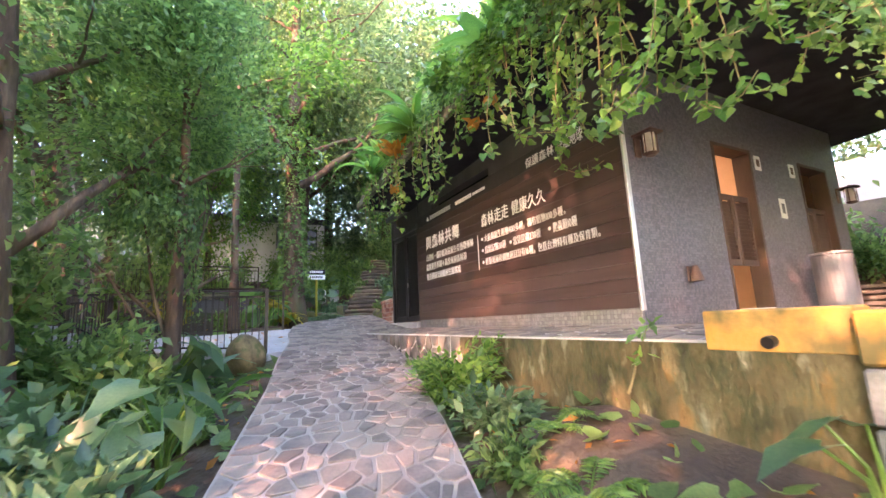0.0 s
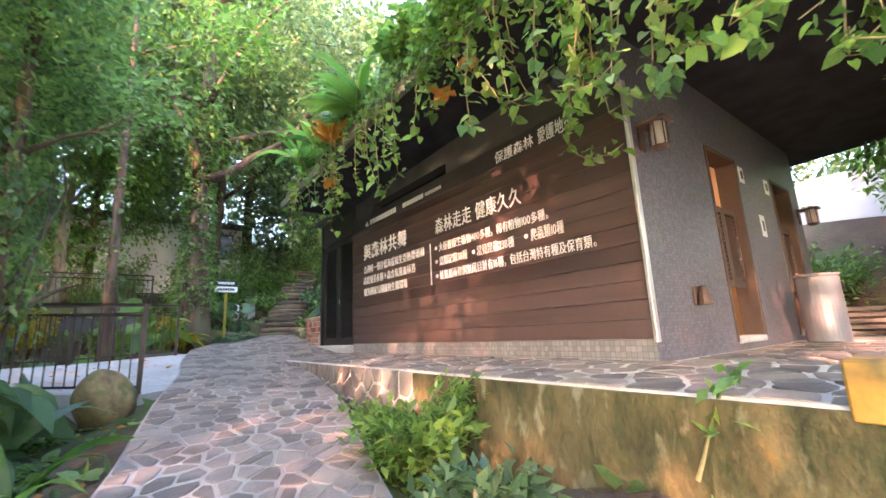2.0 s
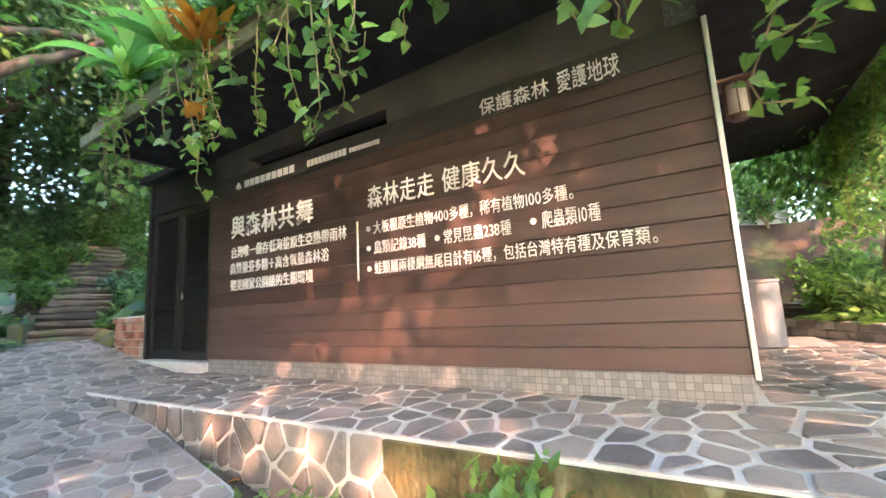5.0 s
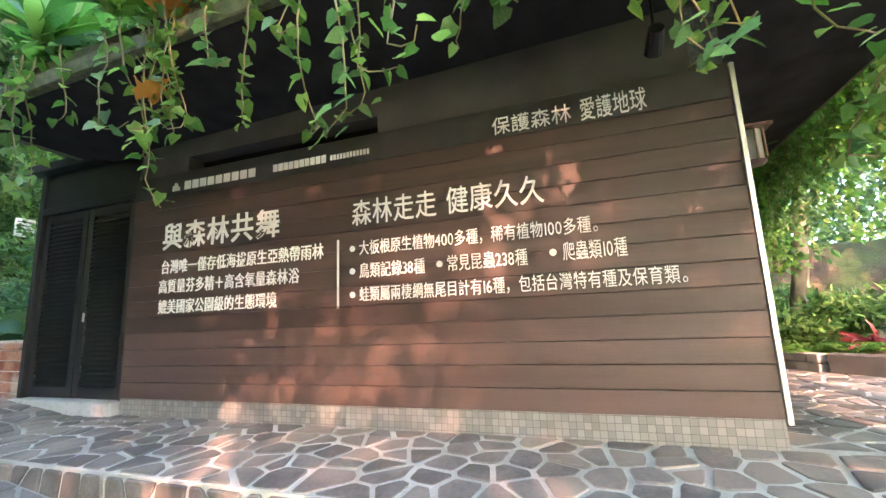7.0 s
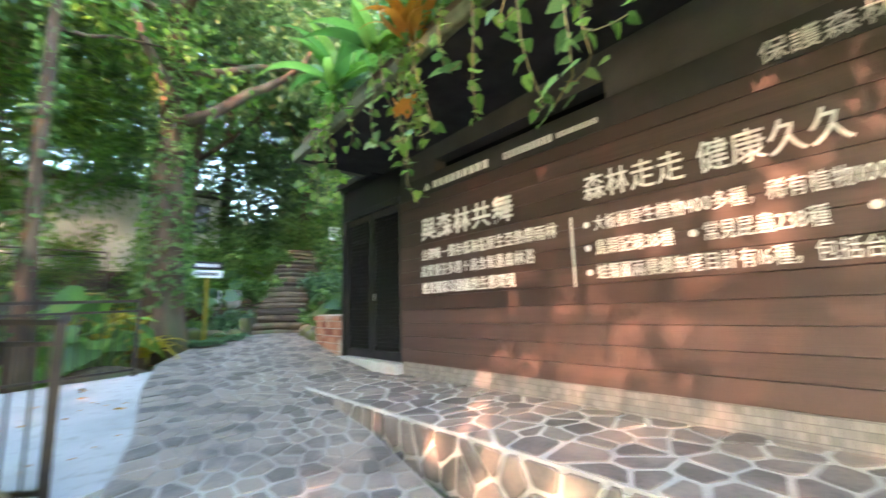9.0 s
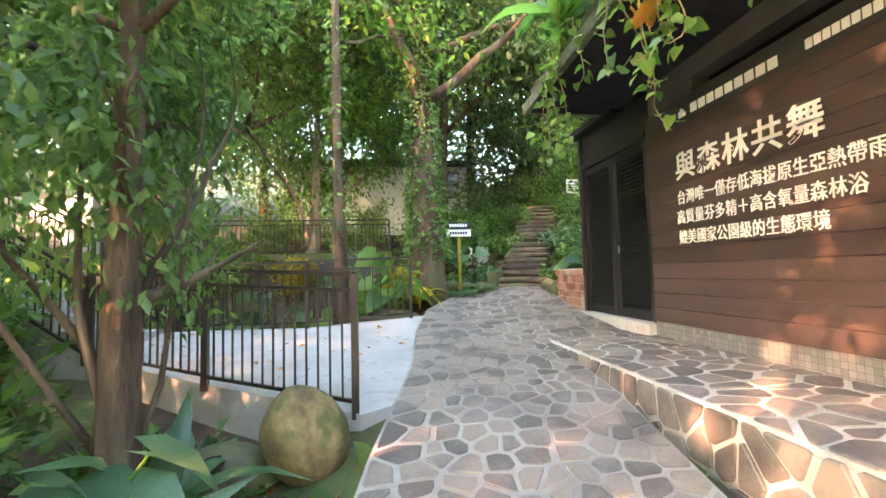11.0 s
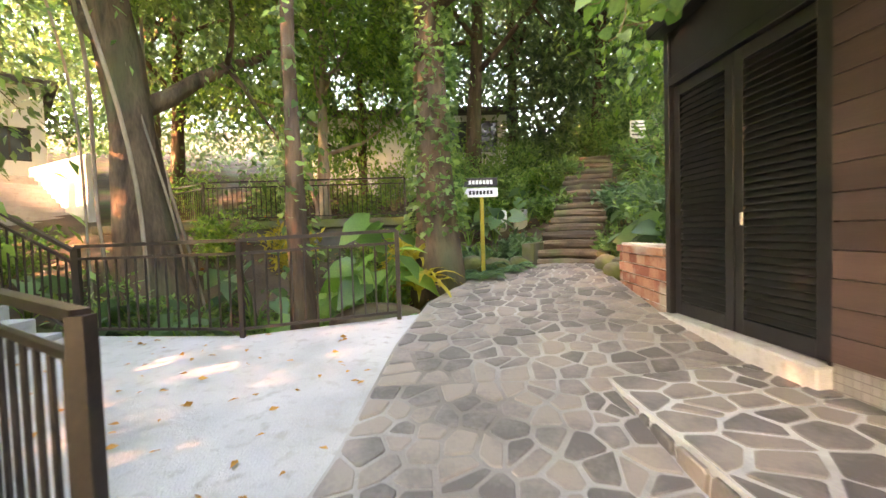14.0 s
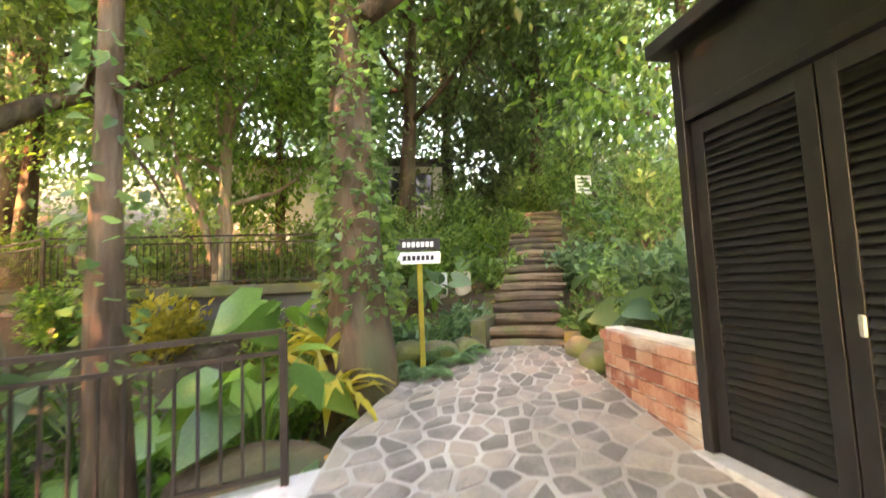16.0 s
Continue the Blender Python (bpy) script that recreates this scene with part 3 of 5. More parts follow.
# Louvred double door in its own black lean-to
lean = thing("louvre_cupboard", (BX0, 8.66, 1.575), "black timber lean-to with louvred double doors", "cupboard")
body = Shape().box((-0.02, 0.005, 2.24), (0.1, 1.72, 2.72)).box((-0.05, 1.66, 0), (0.2, 1.74, 2.72), b=0.006).box((-0.03, 0.002, 0), (0.12, 0.05, 2.24), b=0.004)
part("frame", body, "black", lean)
part("roof_edge", Shape().box((-0.17, 0.56, 2.72), (0.3, 1.84, 2.83), b=0.01), "black", lean, "thin black roof edge")
part("lintel", Shape().box((-0.045, 0.05, 2.2), (0.1, 1.66, 2.28), b=0.004), "black", lean)
slat = Shape().box((-0.004, 0, -0.03), (0.004, 0.60, 0.03), pose(0, 0, 0, 0, 32, 0)).mesh("slat", "black")
for k in range(2):
    y0 = 0.055 + k * 0.806
    leafd = part("door", Shape().box((0, y0, 0.01), (0.045, y0 + 0.095, 2.19), b=0.003).box((0, y0 + 0.7, 0.01), (0.045, y0 + 0.795, 2.19), b=0.003)
                 .box((0, y0 + 0.095, 0.01), (0.045, y0 + 0.7, 0.13), b=0.003).box((0, y0 + 0.095, 2.09), (0.045, y0 + 0.7, 2.19), b=0.003)
                 .box((0.04, y0 + 0.05, 0.05), (0.05, y0 + 0.75, 2.15)), "black", lean, "black louvred door leaf")
    for i in range(36):
        ob = part("slat", slat, "black", leafd)
        ob.location = (0.018, y0 + 0.097, 0.17 + i * 0.0535)
    if k == 0:
        part("handle", Shape().box((-0.012, y0 + 0.7, 0.85), (0.004, y0 + 0.73, 0.95), b=0.006), "alu", leafd, "small oval metal pull")

# Doorways on the tiled side
for i, x0 in enumerate((5.68, 7.98)):
    d = thing("door_%d" % (i + 1), (x0, BY0, 1.5), "tall doorway with half-height louvred swing doors", "door", kind="structure")
    part("door_frame", Shape().box((0, -0.03, 0), (0.05, 0.2, 2.29), b=0.004).box((0.89, -0.03, 0), (0.94, 0.2, 2.29), b=0.004).box((0.05, -0.03, 2.24), (0.89, 0.2, 2.29), b=0.004), "door_wood", d, "dark timber frame")
    for k in range(2):
        x = 0.06 + k * 0.415
        lf = part("swing_door", Shape().box((x, 0.06, 0.62), (x + 0.05, 0.1, 1.6), b=0.003).box((x + 0.35, 0.06, 0.62), (x + 0.4, 0.1, 1.6), b=0.003).box((x + 0.05, 0.06, 0.62), (x + 0.35, 0.1, 0.7)).box((x + 0.05, 0.06, 1.53), (x + 0.35, 0.1, 1.6)), "door_wood", d)
        sl = Shape().box((0, -0.004, -0.028), (0.3, 0.004, 0.028), pose(0, 0, 0, 35)).mesh("slat", "door_wood")
        for j in range(15):
            ob = part("slat", sl, "door_wood", lf)
            ob.location = (x + 0.05, 0.08, 0.73 + j * 0.053)
    part("threshold", Shape().box((0.05, -0.04, -0.02), (0.89, 0.2, 0.05), b=0.005), "concrete", d)
ceil_lamp = thing("tube_lamp", (6.3, 4.3, 4.06), "warm glowing tube lamp on the indoor ceiling", "lamp")
part("tube", Shape().box((-0.6, -0.05, -0.02), (0.6, 0.05, 0.02), b=0.01), "glow", ceil_lamp)
part("holder", Shape().box((-0.62, -0.07, 0.02), (0.62, 0.07, 0.045)), "white", ceil_lamp)
basin = thing("wash_counter", (6.2, 4.6, 1.5), "timber washroom counter seen through the doorway", "counter")
part("top", Shape().box((-0.8, -0.25, 0.8), (0.8, 0.25, 0.86), b=0.01), "door_wood", basin)
part("body", Shape().box((-0.75, -0.2, 0), (0.75, 0.22, 0.8)), "warm_wall", basin)
mir = bpy.data.materials.new("mirror")
mir.use_nodes = True
mir.node_tree.nodes["Principled BSDF"].inputs["Metallic"].default_value = 1
mir.node_tree.nodes["Principled BSDF"].inputs["Roughness"].default_value = 0.04
MAT["mirror"] = mir
wm = thing("wall_mirror", (6.3, 5.39, 2.5), "framed washroom mirror on the inner wall", "mirror")
part("glass", Shape().box((-0.6, -0.015, 0), (0.6, -0.005, 1.1)), "mirror", wm)
part("frame", Shape().box((-0.66, -0.03, -0.06), (-0.6, 0.0, 1.16)).box((0.6, -0.03, -0.06), (0.66, 0.0, 1.16)).box((-0.6, -0.03, 1.1), (0.6, 0.0, 1.16)).box((-0.6, -0.03, -0.06), (0.6, 0.0, 0)), "door_wood", wm)

# small plates by the doors
for x, z, w_, h_, nm, lb in ((6.78, 3.62, 0.16, 0.22, "door_sign", "small pale door sign plate"), (7.75, 3.62, 0.16, 0.22, "door_sign", "small pale door sign plate"),
                             (7.28, 2.98, 0.17, 0.3, "notice", "white paper notice on the tiles")):
    s = thing(nm, (x, BY0 - 0.02, z), lb, "sign")
    part("plate", Shape().box((-w_ / 2, -0.012, -h_ / 2), (w_ / 2, -0.002, h_ / 2), b=0.003), "white", s)
    part("mark", Shape().box((-w_ / 4, -0.014, -h_ / 4), (w_ / 4, -0.0125, h_ / 4)), "grey_steel" if nm == "notice" else "lamp_metal", s)


def wall_lantern(at):
    t = thing("wall_lantern", at, "copper-framed wall lantern with frosted glass", "lantern", "wall lanterns")
    part("glass", Shape().tube([(0, -0.17, -0.13), (0, -0.17, 0.1)], 0.062, 12), "lamp_glass", t, "frosted glass cylinder", True)
    part("cap", Shape().box((-0.11, -0.28, 0.1), (0.11, -0.02, 0.125), b=0.006).tube([(0, -0.17, 0.12), (0, -0.17, 0.16)], [0.07, 0.02], 10), "lamp_metal", t)
    part("base", Shape().tube([(0, -0.17, -0.16), (0, -0.17, -0.13)], [0.05, 0.085], 10), "lamp_metal", t)
    for i in range(6):
        a = i * math.pi / 3
        p = (0.078 * math.cos(a), -0.17 + 0.078 * math.sin(a))
        part("bar", Shape().beam((*p, -0.14), (*p, 0.11), 0.01, 0.01), "lamp_metal", t)
    part("bracket", Shape().box((-0.05, -0.022, -0.12), (0.05, 0.0, 0.14), b=0.004).beam((0, -0.02, 0.112), (0, -0.17, 0.112), 0.03, 0.02), "lamp_metal", t)
    return t


lan = wall_lantern((4.18, BY0 - 0.02, 3.45))
copy_thing(lan, pose(9.2, BY0 - 0.02, 3.35))
tap = thing("wall_spout", (4.84, BY0 - 0.02, 1.97), "small copper hood light low on the tiles", "lamp")
part("hood", Shape().tube([(0, -0.07, 0.1), (0, -0.075, 0.0), (0, -0.08, -0.08)], [0.03, 0.06, 0.075], 10), "lamp_metal", tap)
part("plate", Shape().box((-0.06, -0.02, -0.08), (0.06, 0, 0.1), b=0.005), "lamp_metal", tap)

spot = thing("spotlight", (3.6, 3.35, SOFFIT + 0.055), "black spotlight on a stem under the soffit", "spotlight")
part("stem", Shape().tube([(0, 0, 0), (0, 0, -0.42)], 0.012, 8), "black", spot)
part("head", Shape().tube([(-0.08, 0, -0.4), (0.1, 0, -0.46)], [0.05, 0.065], 12), "black", spot)

binn = thing("litter_bin", (7.3, 2.45, 1.42), "grey brushed-metal cylindrical litter bin on the terrace", "bin")
R = 0.215
part("body", Shape().tube([(0, 0, 0), (0, 0, 0.02), (0, 0, 0.78), (0, 0, 0.8)], [R - 0.02, R, R, R - 0.01], 32), "grey_steel", binn, smooth=False)
part("lid", Shape().tube([(0, 0, 0.802), (0, 0, 0.83), (0, 0, 0.835)], [R + 0.015, R + 0.012, R - 0.03], 32), "grey_steel", binn)
part("hole", Shape().tube([(0.06, -R + 0.005, 0.67), (0.065, -R - 0.006, 0.67)], 0.055, 14), "black", binn, "round black drop hole")

tim = thing("timber_stack", (10.9, 0.75, 1.405), "stack of weathered grey timber planks", "timber", turn=90)
rg = random.Random(4)
for i in range(5):
    for k in range(3):
        part("plank", Shape().box((-0.2 + rg.uniform(-.1, .1), k * 0.26, 0.1 * i), (4.1 + rg.uniform(-.3, .2), k * 0.26 + 0.24, 0.1 * i + 0.065), b=0.008), "cut_timber", tim)

# Planted bed with a kerb of stone blocks beyond the terrace
bed = Shape().prism([(9.9, 2.2), (7.72, 1.1), (6.2, -0.35), (6.2, -1.95), (10.4, -1.95), (10.4, 0.3)], 1.35, 1.6)
tagged(part("ground_bed", bed, "earth"), "earth of the planted bed beyond the terrace", "soil", kind="structure")
kerb = thing("block_kerb", (7.66, 1.05, 1.41), "low kerb of two courses of grey stone blocks", "kerb", turn=26.5)
for c in range(2):
    for i in range(7):
        x = i * 0.34 - 0.17 * (c % 2)
        part("block", Shape().box((max(0, x), 0, c * 0.125 + 0.003), (x + 0.33, 0.16, c * 0.125 + 0.12), b=0.012), "kerb_block", kerb)
dkerb = thing("dark_kerb", (6.14, -0.4, 1.41), "dark weathered concrete kerb of the bed", "kerb", turn=43.6)
part("kerb", Shape().box((0, 0, 0), (2.06, 0.15, 0.26), b=0.02), "dark_wall", dkerb)

# Ochre parapet at the terrace's corner
par = Shape().box((EDGE - 0.036, 0.78, 1.3), (EDGE + 0.16, 1.54, 1.55), b=0.012)
tagged(part("wall_parapet", par, "ochre"), "low ochre-painted parapet with mossy stains", "wall", kind="structure")
pier = thing("stone_pier", (EDGE - 0.12, -2.0, -0.1), "stacked stone-block wall end with ochre stains", "wall", kind="structure")
rp = random.Random(9)
for c in range(6):
    y = -0.18 * (c % 2)
    while y < 2.7:
        w_ = rp.uniform(0.32, 0.48)
        part("block", Shape().box((0, max(0, y), c * 0.272 + 0.004), (0.28, min(2.77, y + w_ - 0.012), c * 0.272 + 0.264), b=0.014), "kerb_block" if c < 5 else "ochre", pier)
        y += w_
pip = thing("drain_pipe", (EDGE - 0.02, 1.16, 1.37), "dark drain pipe end in the parapet", "pipe")
part("pipe", Shape().tube([(0.02, 0, 0), (-0.07, 0, -0.01)], 0.035, 12), "black", pip)

# ---------------------------------------------------------------- brick planter, stair, sign
plant = thing("brick_planter", (3.9, 10.42, 1.5), "low red-brick planter wall with brick cap", "planter")
core = Shape().prism([(0.02, 0.0), (0.24, 0.0), (0.40, 1.35), (0.18, 1.35)], -0.2, 0.74)
part("core", core, "mortar", plant)


def railing(name, pts, height, label, group="", gap=0.115, lift=0.08, post=0.045, double=True):
    """A railing through plan points with heights of the ground: posts, two top rails, a bottom rail and balusters."""
    f = thing(name, pts[0], label, "railing", group)
    o = Vector(pts[0])
    for i, p in enumerate(pts):
        p = Vector(p) - o
        part("post", Shape().beam(p + Vector((0, 0, -0.05)), p + Vector((0, 0, height)), post, post), "rail", f)
    for a, b in zip(pts, pts[1:]):
        a, b = Vector(a) - o, Vector(b) - o
        up = Vector((0, 0, 1))
        part("top_rail", Shape().beam(a + up * height, b + up * height, 0.05, 0.035), "rail", f)
        if double:
            part("rail", Shape().beam(a + up * (height - 0.13), b + up * (height - 0.13), 0.03, 0.028), "rail", f)
        part("bottom_rail", Shape().beam(a + up * lift, b + up * lift, 0.03, 0.028), "rail", f)
        n = max(1, int((b - a).length / gap))
        for k in range(1, n):
            p = a.lerp(b, k / n)
            part("baluster", Shape().beam(p + up * lift, p + up * (height - 0.13 if double else height), 0.016, 0.016), "rail", f)
    return f


railing("gate_railing", [(0.58, 7.5, landing_z(0.58, 7.5)), (-0.85, 8.35, landing_z(-0.85, 8.35))], 1.06, "dark iron railing panel at the landing's corner", post=0.055)
railing("railing", [(-0.85, 8.38, landing_z(-0.85, 8.38)), (-1.9, 9.08, landing_z(-1.9, 9.08)), (-2.5, 9.45, 1.3)], 1.0, "dark iron railing along the landing")
railing("railing", [(1.2, 10.75, landing_z(1.2, 10.75)), (-0.3, 10.38, landing_z(-0.3, 10.38)), (-2.15, 10.74, landing_z(-2.15, 10.74))], 0.95, "brown iron railing at the gully's edge")
railing("railing", [(-2.2, 10.76, 1.42), (-5.2, 11.3, 2.9)], 0.95, "brown iron stair railing")
railing("railing", [(-2.6, 9.5, 1.32), (-5.2, 10.0, 2.9)], 0.95, "brown iron stair railing")
stair = thing("concrete_stair", (-2.4, 10.1, 1.36), "pale concrete steps rising from the landing", "stair", kind="structure")
for i in range(10):
    part("step", Shape().box((-0.3 * (i + 1), -0.55 + 0.03 * i, -0.5), (-0.3 * i - 0.002 * 0, 0.7 + 0.03 * i, 0.15 * (i + 1)), b=0.008), "concrete", stair)

# bridge deck with its railing behind the gully
deck = Shape().box((-6.4, 16.2, 2.66), (1.0, 17.6, 2.86), b=0.02)
tagged(part("pavement_bridge", deck, "moss_bed"), "concrete footbridge deck with stained edge", "bridge", kind="structure")
railing("railing", [(0.93, 16.3, 2.86), (-1.45, 16.28, 2.86), (-3.8, 16.26, 2.86), (-5.4, 17.5, 2.86)], 0.93, "brown iron bridge railing", gap=0.11, double=True)
tagged(part("wall_gully", Shape().box((-6, 16.3, 0.2), (0.9, 16.5, 2.65)), "dark_wall"), "dark earth bank under the footbridge", "wall", kind="structure")

st = thing("log_stair", (3.8, 13.25, 1.86), "weathered log and stone steps climbing the slope", "stair", kind="structure", turn=-26.57)
for i in range(17):
    rr = random.Random(i)
    part("log", Shape().tube([(-0.52 + rr.uniform(-.06, .06), 0.28 * i, 0.15 * i), (0, 0.28 * i + rr.uniform(-.03, .03), 0.15 * i + 0.01), (0.52 + rr.uniform(-.06, .06), 0.28 * i, 0.15 * i)], [0.075, 0.082, 0.068], 9, knob=0.45), "log", st)
    part("tread", Shape().box((-0.5, 0.28 * i + 0.02, 0.15 * i - 0.25), (0.5, 0.28 * i + 0.34, 0.15 * i + 0.05), b=0.02), "log", st, "earth and stone tread")
for sx in (-0.62, 0.6):
    part("side_wall", Shape().prism([(sx - 0.1, -0.1), (sx + 0.1, -0.1), (sx + 0.1, 1.5), (sx - 0.1, 1.5)], -0.4, 0.35 if sx < 0 else 0.2), "moss_stone", st, "mossy stone side wall")
for i, (x, y, r) in enumerate(((4.22, 12.55, 0.2), (4.4, 12.2, 0.24), (4.18, 12.15, 0.16), (3.05, 13.55, 0.22), (2.65, 13.4, 0.25), (2.2, 13.1, 0.22))):
    bm = bmesh.new()
    bmesh.ops.create_icosphere(bm, subdivisions=3, radius=r)
    for v in bm.verts:
        v.co *= 1 + 0.35 * noise.noise(v.co * 4 + Vector((i * 3, 0, 0)))
        v.co.z *= 0.8
    me = bpy.data.meshes.new("stone")
    bm.to_mesh(me)
    bm.free()
    me.materials.append(MAT["moss_bed"])
    ob = new("stone", me)
    ob.location = (x, y, max(hill_z(x, y), path_z(x, y) if y < 13.3 else 0) + r * 0.35)
    tagged(ob, "mossy brown edging stone beside the steps", "stone", "edging stones")
bm = bmesh.new()
bmesh.ops.create_icosphere(bm, subdivisions=4, radius=0.29)
for v in bm.verts:
    v.co *= 1 + 0.22 * noise.noise(v.co * 3.1)
    v.co.z *= 0.95
me = bpy.data.meshes.new("boulder")
bm.to_mesh(me)
bm.free()
me.polygons.foreach_set("use_smooth", [True] * len(me.polygons))
me.materials.append(MAT["boulder"])
dk = new("dark_boulder", me.copy())
dk.data.materials[0] = MAT["bark"]
dk.matrix_basis = pose(0.92, 11.2, 1.42, 0, 0, 20) @ Matrix.Diagonal((2.0, 0.95, 0.82, 1))
side = new("boulder", me.copy())
side.data.materials[0] = MAT["moss_bed"]
side.matrix_basis = pose(-0.22, 7.2, hill_z(-0.22, 7.2) + 0.14, 0, 0, 80) @ Matrix.Diagonal((0.85, 1.1, 0.85, 1))
tagged(side, "dark mossy boulder half hidden by plants", "boulder")
tagged(dk, "long dark wet boulder behind the railing", "boulder")
ob = new("boulder", me)
ob.matrix_basis = pose(0.28, 7.1, hill_z(0.28, 7.1) + 0.24, 8, -6, 30) @ Matrix.Diagonal((0.95, 1.0, 1.22, 1))
tagged(ob, "rounded mossy yellow-brown boulder beside the path", "boulder")

sg = thing("direction_sign", (2.36, 12.85, hill_z(2.36, 12.85)), "two-board direction sign on a yellow-green post", "sign")
zb = 3.0 - hill_z(2.36, 12.85)
part("post", Shape().box((-0.03, -0.03, -0.1), (0.03, 0.03, zb), b=0.005), "leaf_yellow", sg, "yellow-green post")
for k in range(2):
    b_ = part("board", Shape().box((-0.27, -0.05, zb - 0.02 + 0.16 * k), (0.25, -0.03, zb + 0.12 + 0.16 * k), b=0.004), "black" if k else "white", sg, "black board" if k else "white board")
    tx = Shape()
    for i in range(7):
        tx.box((-0.2 + i * 0.055, -0.053, zb + 0.02 + 0.16 * k), (-0.16 + i * 0.055, -0.051, zb + 0.08 + 0.16 * k))
    part("writing", tx, "white" if k else "black", b_)
nb = thing("notice_board", (6.85, 16.9, hill_z(6.85, 16.9) - 0.25), "small white notice board on a thin post", "sign")
part("post", Shape().beam((0, 0.03, -0.1), (0, 0.03, 1.2), 0.04, 0.04), "rail", nb)
pb = part("plate", Shape().box((-0.2, -0.02, 0.85), (0.2, 0.0, 1.3), b=0.004), "white", nb)
tx = Shape()
for i in range(4):
    tx.box((-0.16, -0.024, 0.93 + i * 0.09), (0.16, -0.022, 0.965 + i * 0.09))
part("writing", tx, "grey_steel", pb)
for i, x in enumerate((3.0, 3.5)):
    s = thing("stone_stool", (x + 0.2, 16.4, hill_z(x + 0.2, 16.4)), "pale cylindrical stone stool on the slope", "stool", "stone stools")
    part("seat", Shape().tube([(0, 0, -0.1), (0, 0, 0.03), (0, 0, 0.38), (0, 0, 0.42)], [0.15, 0.17, 0.17, 0.15], 16), "white_wall", s)

# ---------------------------------------------------------------- far buildings
def house(name, at, size, turn, label, wall_mat, openings, roof_over=0.4):
    w_, d_, h_ = size
    h = thing(name, at, label, "building", turn=turn)
    for a, b, c, d in wall_with([(x, x + ww, z, z + hh) for x, ww, z, hh in openings], 0, w_, -2.5, h_):
        part("wall", Shape().box((a, 0, c), (b, 0.2, d)), wall_mat, h)
    for lo, hi in (((0, 0.2, -2.5), (0.2, d_, h_)), ((w_ - 0.2, 0.2, -2.5), (w_, d_, h_)), ((0.2, d_ - 0.2, -2.5), (w_ - 0.2, d_, h_))):
        part("wall", Shape().box(lo, hi), wall_mat, h)
    part("roof", Shape().box((-roof_over, -roof_over, h_), (w_ + roof_over, d_ + roof_over, h_ + 0.25), b=0.03), "dark_wall", h)
    for x, ww, z, hh in openings:
        win = part("window", Shape().box((x, 0.06, z), (x + ww, 0.08, z + hh)), "glass", h)
        fr = Shape().box((x, 0.03, z), (x + 0.06, 0.14, z + hh)).box((x + ww - 0.06, 0.03, z), (x + ww, 0.14, z + hh)).box((x + 0.06, 0.03, z + hh - 0.06), (x + ww - 0.06, 0.14, z + hh)).box((x + 0.06, 0.03, z), (x + ww - 0.06, 0.14, z + 0.06)).box((x + ww / 2 - 0.03, 0.03, z + 0.06), (x + ww / 2 + 0.03, 0.14, z + hh - 0.06))
        part("window_frame", fr, "rail", win)
    return h


house("hillside_house", (-3.4, 24, 5.6), (8.2, 5, 1.75), 0, "long pale hillside house behind the trees", "white_wall", [(1.3, 1.0, 0.5, 0.8), (5.6, 2.2, 0.2, 1.3)])
house("white_house", (-16.6, 18.2, 4.6), (5.6, 5, 3.6), 45, "white house with glass door and flat roof", "white_wall", [(2.2, 1.3, 0.1, 2.3), (0.5, 1.1, 0.9, 1.2), (4.1, 1.1, 0.9, 1.2)])
up = thing("white_stair", (-9.0, 17.0, 2.6), "broad pale stone stair up to the white house", "stair", kind="structure", turn=60)
for i in range(13):
    part("step", Shape().box((-1.6, 0.3 * i, -1.0), (1.6, 0.3 * (i + 1), 0.16 * (i + 1)), b=0.01), "concrete", up)
part("side_wall", Shape().box((-1.85, 0, -1.0), (-1.6, 4.0, 2.4), b=0.02), "white_wall", up)
part("side_wall", Shape().box((1.6, 0, -1.0), (1.85, 4.0, 2.4), b=0.02), "white_wall", up)
tagged(part("wall_far", Shape().box((14.2, 0.9, 0.5), (14.5, 5, 5.2)), "render"), "pale garden wall behind the hedge", "wall", kind="structure")
tagged(part("wall_garden", Shape().box((12.5, 7.6, 1.0), (22, 7.9, 4.3)), "render"), "grey garden wall beyond the terrace", "wall", kind="structure")


# ---------------------------------------------------------------- trees and plants
RNG = np.random.default_rng(7)


def limb(rng, a, d, length, r, n=6, bend=0.25):
    pts, rad = [Vector(a)], [r]
    d = Vector(d).normalized()
    for i in range(n):
        d = (d + Vector(rng.normal(0, bend, 3)) * 0.5 + Vector((0, 0, 0.05))).normalized()
        pts.append(pts[-1] + d * (length / n))
        rad.append(r * (1 - 0.8 * (i + 1) / n))
    return pts, rad


def crown_points(rng, centres, per, spread):
    c = np.repeat(np.array(centres), per, axis=0)
    return c + rng.normal(0, 1, c.shape) * np.array([spread, spread, spread * 0.6])


